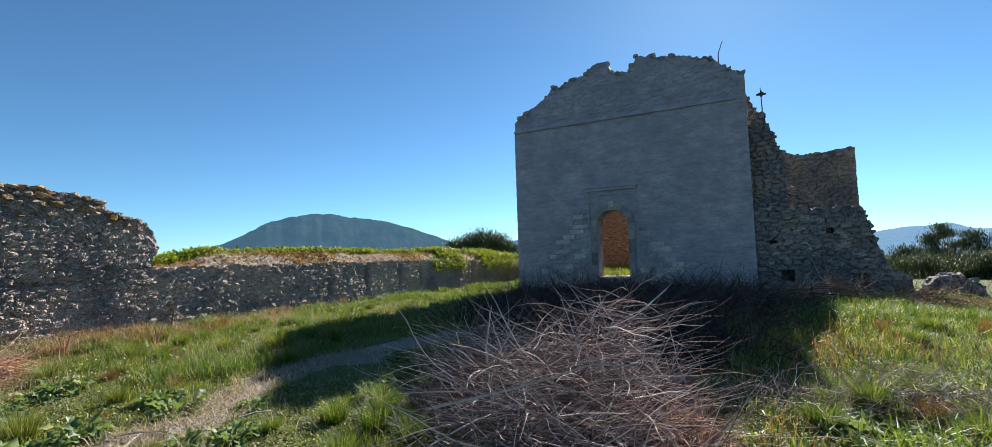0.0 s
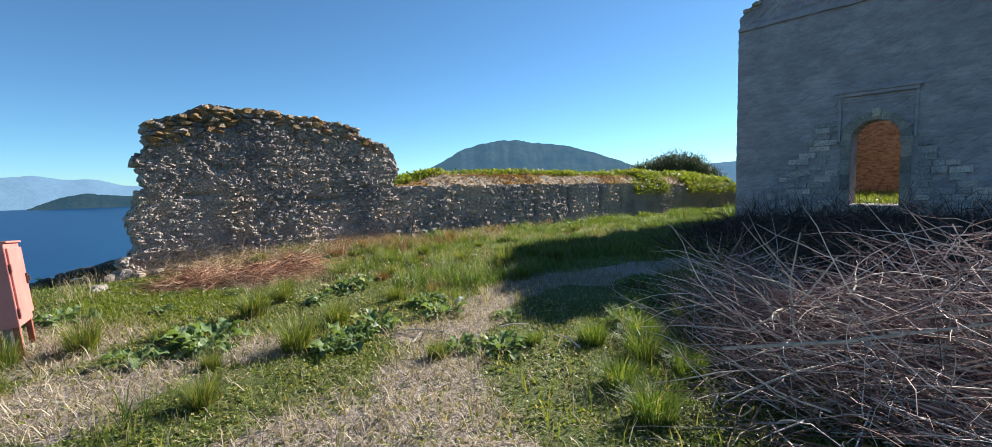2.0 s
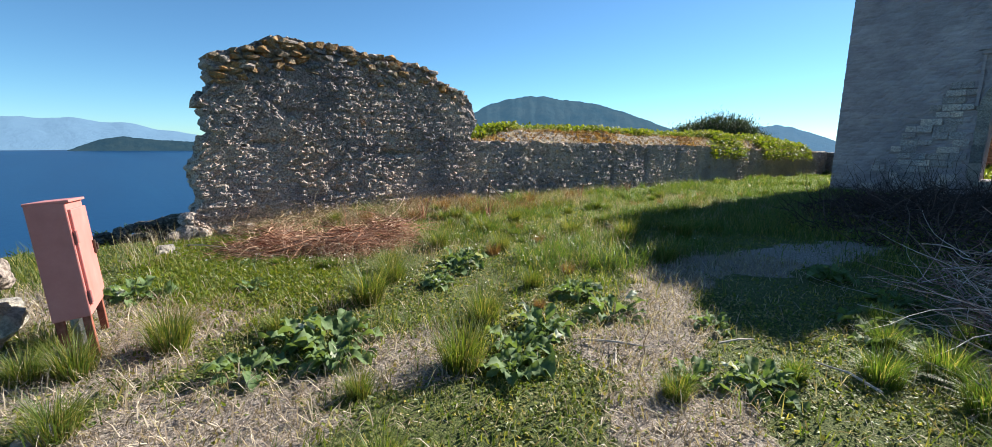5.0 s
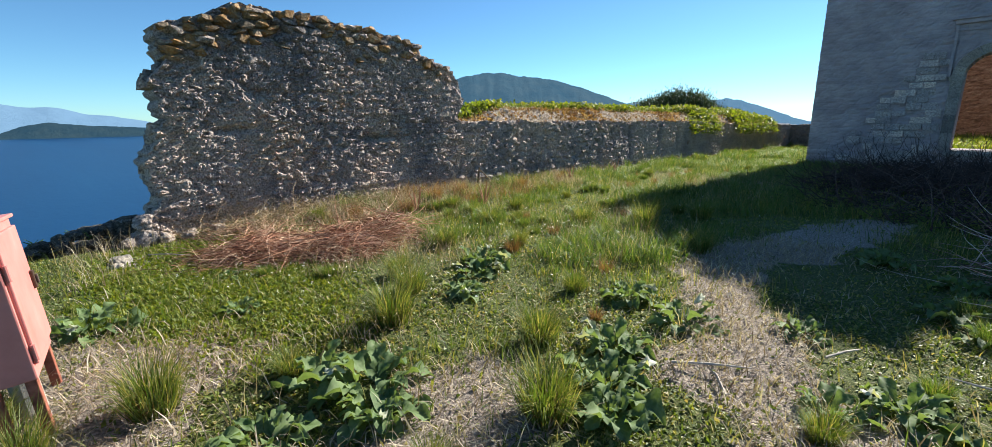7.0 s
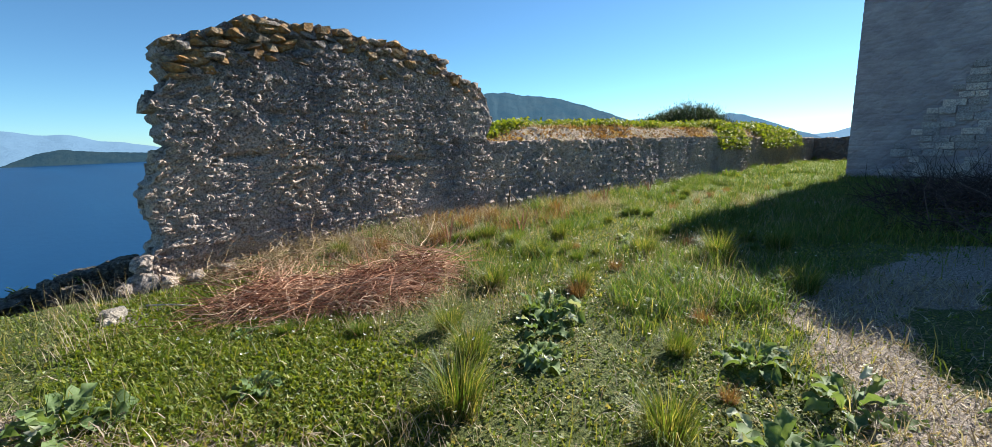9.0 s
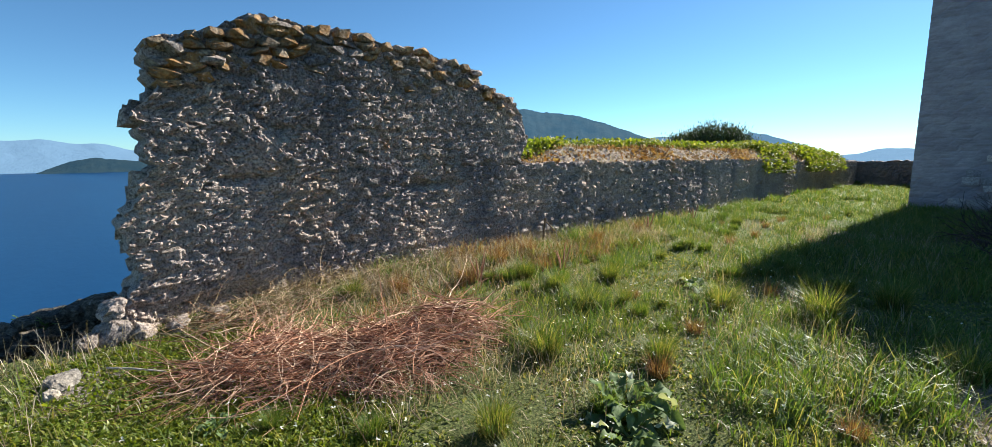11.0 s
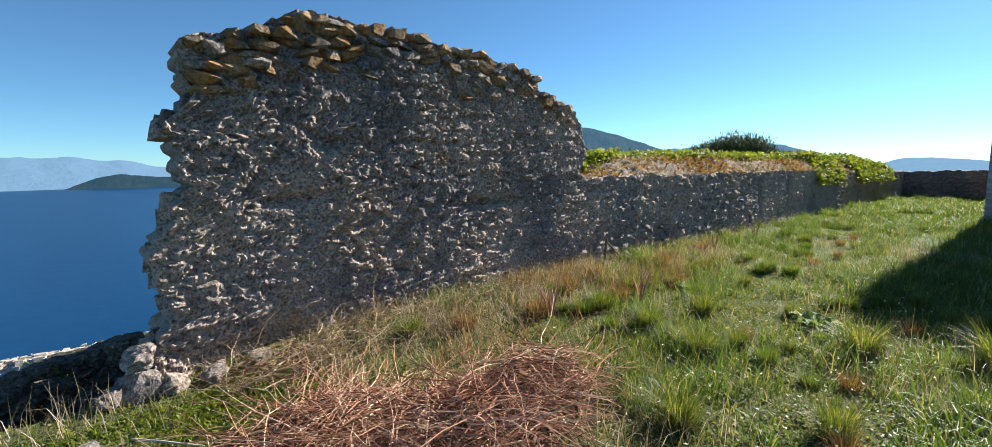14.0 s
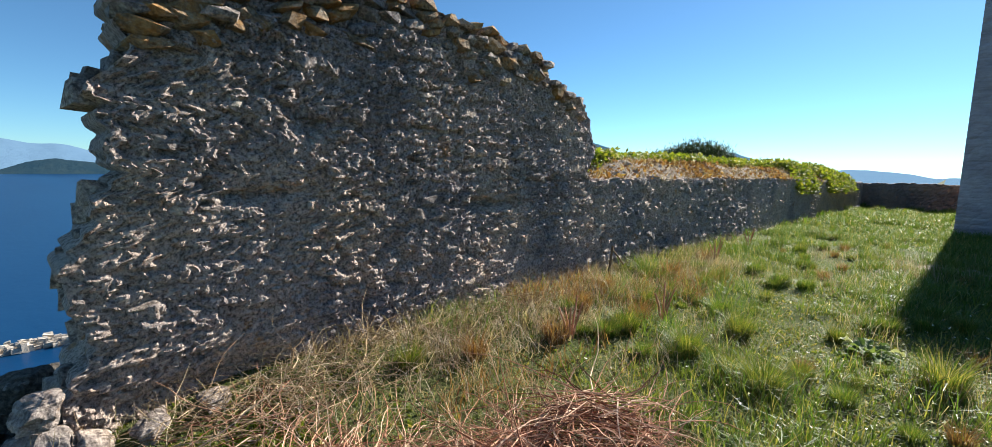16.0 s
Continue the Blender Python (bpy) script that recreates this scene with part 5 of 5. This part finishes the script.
for heap_ob, mounds, n, r0 in ((bpy.data.objects["brush_pile.001"], ((-2.6, 10.6, 3.0, 2.0, 0.45), (-1.5, 13.6, 3.6, 1.6, 0.6)), 26, 0.013), (bpy.data.objects["bramble_heap"], ((-9.25, 1.5, 0.55, 0.5, 0.20), (-8.75, 2.15, 0.55, 0.55, 0.25), (-8.75, 2.75, 0.35, 0.35, 0.36)), 40, 0.006),
                               (bpy.data.objects["brush_pile.002"], ((2.9, 14.9, 0.9, 0.5, 0.6), (4.9, 14.9, 1.0, 0.5, 0.35)), 14, 0.012),
                               (bpy.data.objects["dry_stalk_heap"], ((-10.4, 1.7, 0.35, 0.6, 0.14), (-10.45, 2.8, 0.35, 0.7, 0.16), (-10.5, 3.8, 0.3, 0.7, 0.18)), 36, 0.004),
                               (bpy.data.objects["dead_weed_heap.001"], ((1.6, 5.4, 0.6, 0.5, 0.3), (2.6, 4.6, 0.6, 0.6, 0.3)), 24, 0.005)):
    for k in range(n):
        mx, my, rx, ry, mh = mounds[k % len(mounds)]
        x, y = mx + rx * g.uniform(-1, 1), my + ry * g.uniform(-1, 1)
        q = Vector((x, y, ground_at(x, y) + mh * (1 - 0.4 * ((x - mx) / rx) ** 2 - 0.4 * ((y - my) / ry) ** 2)))
        a = g.uniform(0, math.tau)
        pts, d = [q], Vector((math.cos(a), math.sin(a), g.uniform(-0.02, 0.2)))
        step = g.uniform(0.10, 0.2) * (1 if r0 < 0.01 else 1.7)
        for _ in range(5):
            d = (d + Vector((g.gauss(0, 0.18), g.gauss(0, 0.18), g.gauss(-0.06, 0.08)))).normalized()
            pts.append(pts[-1] + d * step)
        off = Vector(heap_ob.location)
        part("stalk", tube([p - off for p in pts], [g.uniform(0.6, 1.0) * r0 * (1 - 0.12 * j) for j in range(6)], 5), {"brush_pile.001": M_SHADETWIG, "dry_stalk_heap": M_STALK, "dead_weed_heap.001": M_TWIG}.get(heap_ob.name, M_BRAMBLE), heap_ob)
limb([(-1.75, 3.6, 0.35), (-1.8, 3.65, 0.7), (-1.76, 3.7, 1.05)], 0.012, pile, "upright pale broken branch")
limb([(-2.0, 3.5, 0.35), (-1.7, 3.65, 0.62), (-1.55, 3.75, 0.9)], 0.014, pile, "pale broken branch")
limb([(-2.0, 3.0, 0.35), (-1.4, 3.15, 0.5), (-0.8, 3.4, 0.68), (-0.5, 3.5, 0.66)], 0.013, pile, "long pale branch")


# wooden stake and dead stems by the wall
stake = tagged(new("wooden_stake"), "short weathered wooden stake leaning by the wall", "stake")
stake.location = (-10.82, 6.3, ground_at(-10.82, 6.3))
part("post", tube([(0, 0, -0.1), (0.01, 0.02, 0.2), (0.02, 0.05, 0.42)], [0.02, 0.019, 0.015], 6), M_WOOD, stake)
part("brace", tube([(0.05, 0.32, 0.12), (0.03, 0.15, 0.28), (0.02, 0.05, 0.36)], [0.012, 0.012, 0.01], 6), M_WOOD, stake)
for x, y in ((-9.85, 4.05), (-9.55, 5.3), (-10.3, 8.9), (-10.45, 11.2)):
    stems = tagged(new("dead_shrub"), "cluster of dead dark-red plant stems", "dead plant", group="dead stem clusters")
    stems.location = (x, y, ground_at(x, y))
    for k in range(5):
        a = k * 1.3 + x
        part("stem", tube([(0.02 * math.cos(a), 0.02 * math.sin(a), -0.03), (0.05 * math.cos(a), 0.05 * math.sin(a), 0.14), (0.11 * math.cos(a), 0.11 * math.sin(a), 0.26 + 0.03 * k)], [0.013, 0.011, 0.007], 5), M_BRAMBLE, stems)
for k, (x, y, a, l) in enumerate(((-4.75, 2.3, 0.5, 0.45), (-4.4, 2.2, 2.2, 0.35), (-4.1, 3.0, 1.0, 0.3), (-9.0, 2.5, 0.7, 0.7), (-10.0, 0.5, 0.6, 0.5), (-3.2, 3.1, 2.7, 0.4))):
    twig = tagged(new("fallen_stick"), "thin pale dry stick lying on the ground", "stick", group="fallen sticks")
    twig.location = (x, y, ground_at(x, y) + 0.03)
    part("shaft", tube([(0, 0, 0), (l * 0.5 * math.cos(a), l * 0.5 * math.sin(a), 0.02), (l * math.cos(a + 0.1), l * math.sin(a + 0.1), 0.0)], [0.009, 0.008, 0.005], 5), M_BRANCH, twig)


# ---------------------------------------------------------------- trees and the breakwater
def pine(x, y, base, trunk, spread, height, seed, clumps=46, label="dark green umbrella pine beyond the wall"):
    g = random.Random(seed)
    ob = tagged(new("pine_tree"), label, "tree", group="pines")
    ob.location = (x, y, base)
    part("trunk", tube([(0, 0, 0), (0.2, 0, trunk * 0.5), (0, 0.1, trunk), (0.2, 0, trunk + height * 0.5)], [0.32, 0.26, 0.2, 0.08], 8), M_BARK, ob)
    centres = []
    for k in range(clumps):
        a, q = g.uniform(0, math.tau), math.sqrt(g.random())
        hgt = (1 - q ** 2.2) ** 0.5
        centres.append(((q * spread * math.cos(a)), q * spread * math.sin(a), trunk + height * (0.15 + 0.8 * hgt * g.uniform(0.35, 1.0))))
    for k in range(7):
        c = centres[k * 3]
        part("limb", tube([(0, 0, trunk * 0.8), (c[0] * 0.5, c[1] * 0.5, (trunk + c[2]) / 2 - 0.2), c], [0.12, 0.08, 0.03], 5), M_BARK, ob)
    q = np.random.default_rng(seed)
    per = 240
    c = np.repeat(np.array(centres), per, 0)
    rad = spread * 0.24
    p = c + q.normal(0, 1, c.shape) * np.array([rad, rad, rad * 0.5]) * 0.62
    v, t = blades(p, 0.25 + 0.5 * q.random(len(p)) * spread / 6, np.full(len(p), 0.07 * spread / 5), 1.0, seed + 1)
    part("crown", fast_mesh("crown", v, t, M_PINE), None, ob)


pine(-37.5, 74.5, -5.0, 6.1, 5.6, 4.8, 5, 80)
pine(-33.5, 76, -5.0, 5.4, 3.4, 3.0, 6, 30)
for k, (x, y, top, s) in enumerate(((12.5, 46, 0.9, 3.2), (15.2, 47, 1.6, 2.6), (16.8, 46, 3.2, 2.0), (18.5, 50, 0.3, 3.0), (21.5, 48, 1.2, 3.2), (24.5, 47, 1.6, 3.4), (14.0, 52, 1.0, 3.5), (28, 46, 2.0, 3.6))):
    pine(x, y, -4.5, top + 1.2, s, 2.9, 20 + k, 30, "dark green pine behind the ruined annex")
for k, (x, y, s) in enumerate(((9.5, 31, 2.0), (11.5, 33, 2.4), (13.5, 31, 2.2), (15.5, 33, 2.4), (17.5, 31, 2.2), (20, 33, 2.6), (12.5, 29, 1.8), (16.5, 28, 1.9))):
    pine(x, y, -1.0, 0.3, s, 1.5, 60 + k, 26, "low bushy dark green shrub behind the ruin")

# breakwater of pale boulders at the shore
g = np.random.default_rng(12)
pts = []
for k in range(700):
    t = g.random()
    pts.append((-252 + 4 * t + g.normal(0, 1.6), -45 + 95 * t + g.normal(0, 1.6), -70 + 2.0 * g.random()))
v, f = [], []
cube = np.array([(sx, sy, sz) for sx in (-1, 1) for sy in (-1, 1) for sz in (-1, 1)], float)
quad = np.array([(0, 1, 3, 2), (4, 6, 7, 5), (0, 4, 5, 1), (2, 3, 7, 6), (0, 2, 6, 4), (1, 5, 7, 3)])
for k, q in enumerate(pts):
    v.append(np.array(q) + cube * g.uniform(0.7, 1.6, (1, 3)) + g.normal(0, 0.25, (8, 3)))
    f.append(quad + 8 * k)
tagged(new("breakwater", fast_mesh("breakwater", np.concatenate(v), np.concatenate(f), M_PALE)), "pale boulder breakwater far below in the sea", "breakwater", kind="stuff")


# ---------------------------------------------------------------- single stones of the walls
STONES = [rubble_mesh("stone", 400 + k, M_RUBBLE, 26, 0.9, True) for k in range(12)]
CAPS = [rubble_mesh("stone", 420 + k, M_LICHEN, 26, 0.9, True) for k in range(10)]
GREY_CAPS = [rubble_mesh("stone", 450 + k, M_RUBBLE, 26, 0.9, True) for k in range(6)]
WHITES = [rubble_mesh("stone", 440 + k, M_PALE, 30) for k in range(5)]


def set_stone(mesh, parent, u, out, z, w, h, d, g, tilt=0.3):
    ob = part("stone", mesh, None, parent)
    ob.matrix_basis = Matrix.Translation((u, -out, z)) @ Euler((g.uniform(-tilt, tilt), g.uniform(-tilt, tilt), g.uniform(-tilt, tilt))).to_matrix().to_4x4() @ Matrix.Diagonal((w / 2, d / 2, h / 2, 1))


g = random.Random(31)


def face_u(u, z):
    return float(tall_warp(np.array([u]), np.array([z]))[0][0])


# coping courses of dry-laid stones
for row, (drop, count) in enumerate(((0.04, 25), (0.15, 26), (0.26, 27), (0.37, 24), (0.47, 22))):
    for k in range(count):
        u = 0.55 + 5.25 * (k + 0.5 + g.uniform(-0.3, 0.3)) / count
        if row > 2 and not (u < 2.4 or 3.5 < u < 4.4) or row == 2 and u > 5.2:
            continue
        z = float(tall_top(np.array([u]))[0]) - drop + g.uniform(-0.03, 0.03)
        lichened = g.random() < (0.8 if u < 2.3 else 0.4)
        set_stone(g.choice(CAPS if lichened else GREY_CAPS), tall_wall, face_u(u, z), -0.125 + g.uniform(-0.02, 0.03), z, g.uniform(0.14, 0.27), g.uniform(0.10, 0.15), 0.34, g, 0.18)
# the broken end
for k in range(40):
    z = 0.02 + 2.5 * k / 40
    set_stone(g.choice(STONES), tall_wall, face_u(0.52, z) + g.uniform(0.02, 0.12), -g.uniform(0.10, 0.52), z, g.uniform(0.18, 0.30), g.uniform(0.10, 0.18), g.uniform(0.2, 0.32), g, 0.22)
# stones that show through the crust of the face
for k in range(230):
    u, z = g.uniform(0.7, 5.8), g.uniform(0.1, 2.35)
    if k % 3 == 0:
        u, z = g.gauss(4.0, 0.7), g.gauss(1.15, 0.3)
        if not 0.7 < u < 5.8 or z < 0.1:
            continue
    set_stone(g.choice(STONES + WHITES[:1]), tall_wall, face_u(u, z), float(tall_relief(np.array([u]), np.array([z]))[0]) - 0.052, z, g.uniform(0.08, 0.24), g.uniform(0.05, 0.13), g.uniform(0.11, 0.14), g, 0.14)
# the nearest stretch of the low wall
for k in range(290):
    u, z = 6.1 + 6.5 * g.random(), g.uniform(0.0, 1.40)
    set_stone(g.choice(STONES), low_wall, u, float(low_relief(np.array([u]), np.array([z]))[0]) - 0.045, z, g.uniform(0.10, 0.24), g.uniform(0.07, 0.14), 0.15, g, 0.2)
# broken stones along the gable and the annex top
for k in range(70):
    u = 8.9 * (k + g.random()) / 70
    set_stone(g.choice(STONES), facade, u, -0.3 + g.uniform(-0.25, 0.25), float(facade_top(np.array([u]))[0]) - g.uniform(-0.04, 0.06), g.uniform(0.15, 0.34), g.uniform(0.12, 0.22), g.uniform(0.25, 0.45), g)
for wall, points, count in ((annex, ((0, 2.82), (0.66, 2.83), (1.28, 2.68), (2.47, 2.74), (3.0, 2.67), (3.2, 1.92), (3.37, 1.23), (3.59, 0.58), (3.79, 0.5), (4.05, 0.46)), 46),
                            (stub, ((0.1, 0.36), (0.45, 0.5), (0.65, 0.48), (1.1, 0.32), (1.3, -0.05)), 16),
                            (buttress, ((0, 7.1), (0.22, 6.55), (0.55, 6.3), (0.62, 5.72), (0.8, 5.6), (0.86, 5.05), (1.05, 4.85)), 22),
                            (transept, ((0, 5.75), (0.7, 5.7), (1.2, 5.52), (2.1, 5.54), (3.1, 5.64)), 18)):
    us, zs = [p[0] for p in points], [p[1] for p in points]
    for k in range(count):
        f = (len(points) - 1) * (k + g.random()) / count
        i = int(f)
        u, z = us[i] + (us[i + 1] - us[i]) * (f - i), zs[i] + (zs[i + 1] - zs[i]) * (f - i)
        set_stone(g.choice(STONES), wall, u, -g.uniform(0.12, 0.5), z - g.uniform(0.0, 0.08), g.uniform(0.16, 0.36), g.uniform(0.12, 0.22), g.uniform(0.25, 0.4), g)
# stones standing proud of the annex face
for k in range(120):
    u, z = g.uniform(0.1, 3.1), g.uniform(0.1, 2.5)
    if (0.5 < u < 1.3 and 0.2 < z < 0.9) or (2.45 < u and z < 0.7):
        continue
    set_stone(g.choice(STONES), annex, u, float(rough_rel(np.array([u]), np.array([z]))[0]) - 0.045, z, g.uniform(0.14, 0.36), g.uniform(0.09, 0.18), 0.16, g, 0.12)
# hewn blocks laid bare round the doorway
BLOCKS = [block_mesh("block", w, h, 0.04, M_BLOCK, 500 + k, 0.018) for k, (w, h) in enumerate(((0.30, 0.15), (0.40, 0.17), (0.24, 0.15), (0.48, 0.18), (0.34, 0.20)))]
z = 0.15
while z < 3.5:
    ragged = 0.5 * (float(vnoise(np.array([z * 4.9]), np.array([3.0]))[0]) - 0.5)
    for lo, hi in ((0.9 + 0.6 * max(0, z - 0.5) + ragged, DOOR0 - 0.28), (DOOR1 + 0.28, 7.1 - 0.95 * max(0, z - 0.6) + ragged)):
        u = lo + g.uniform(0, 0.2)
        while u < hi - 0.25:
            k = g.randrange(5)
            w = (0.30, 0.40, 0.24, 0.48, 0.34)[k]
            if u + w < hi and g.random() < 0.86:
                ob = part("block", BLOCKS[k], None, facade)
                ob.matrix_basis = Matrix.Translation((u + w / 2, float(-facade_face(np.array([u]), np.array([z]))[0]) + g.uniform(-0.004, 0.016), z)) @ Matrix.Rotation(g.uniform(-0.02, 0.02), 4, "Y")
            u += w + 0.018
    z += 0.198
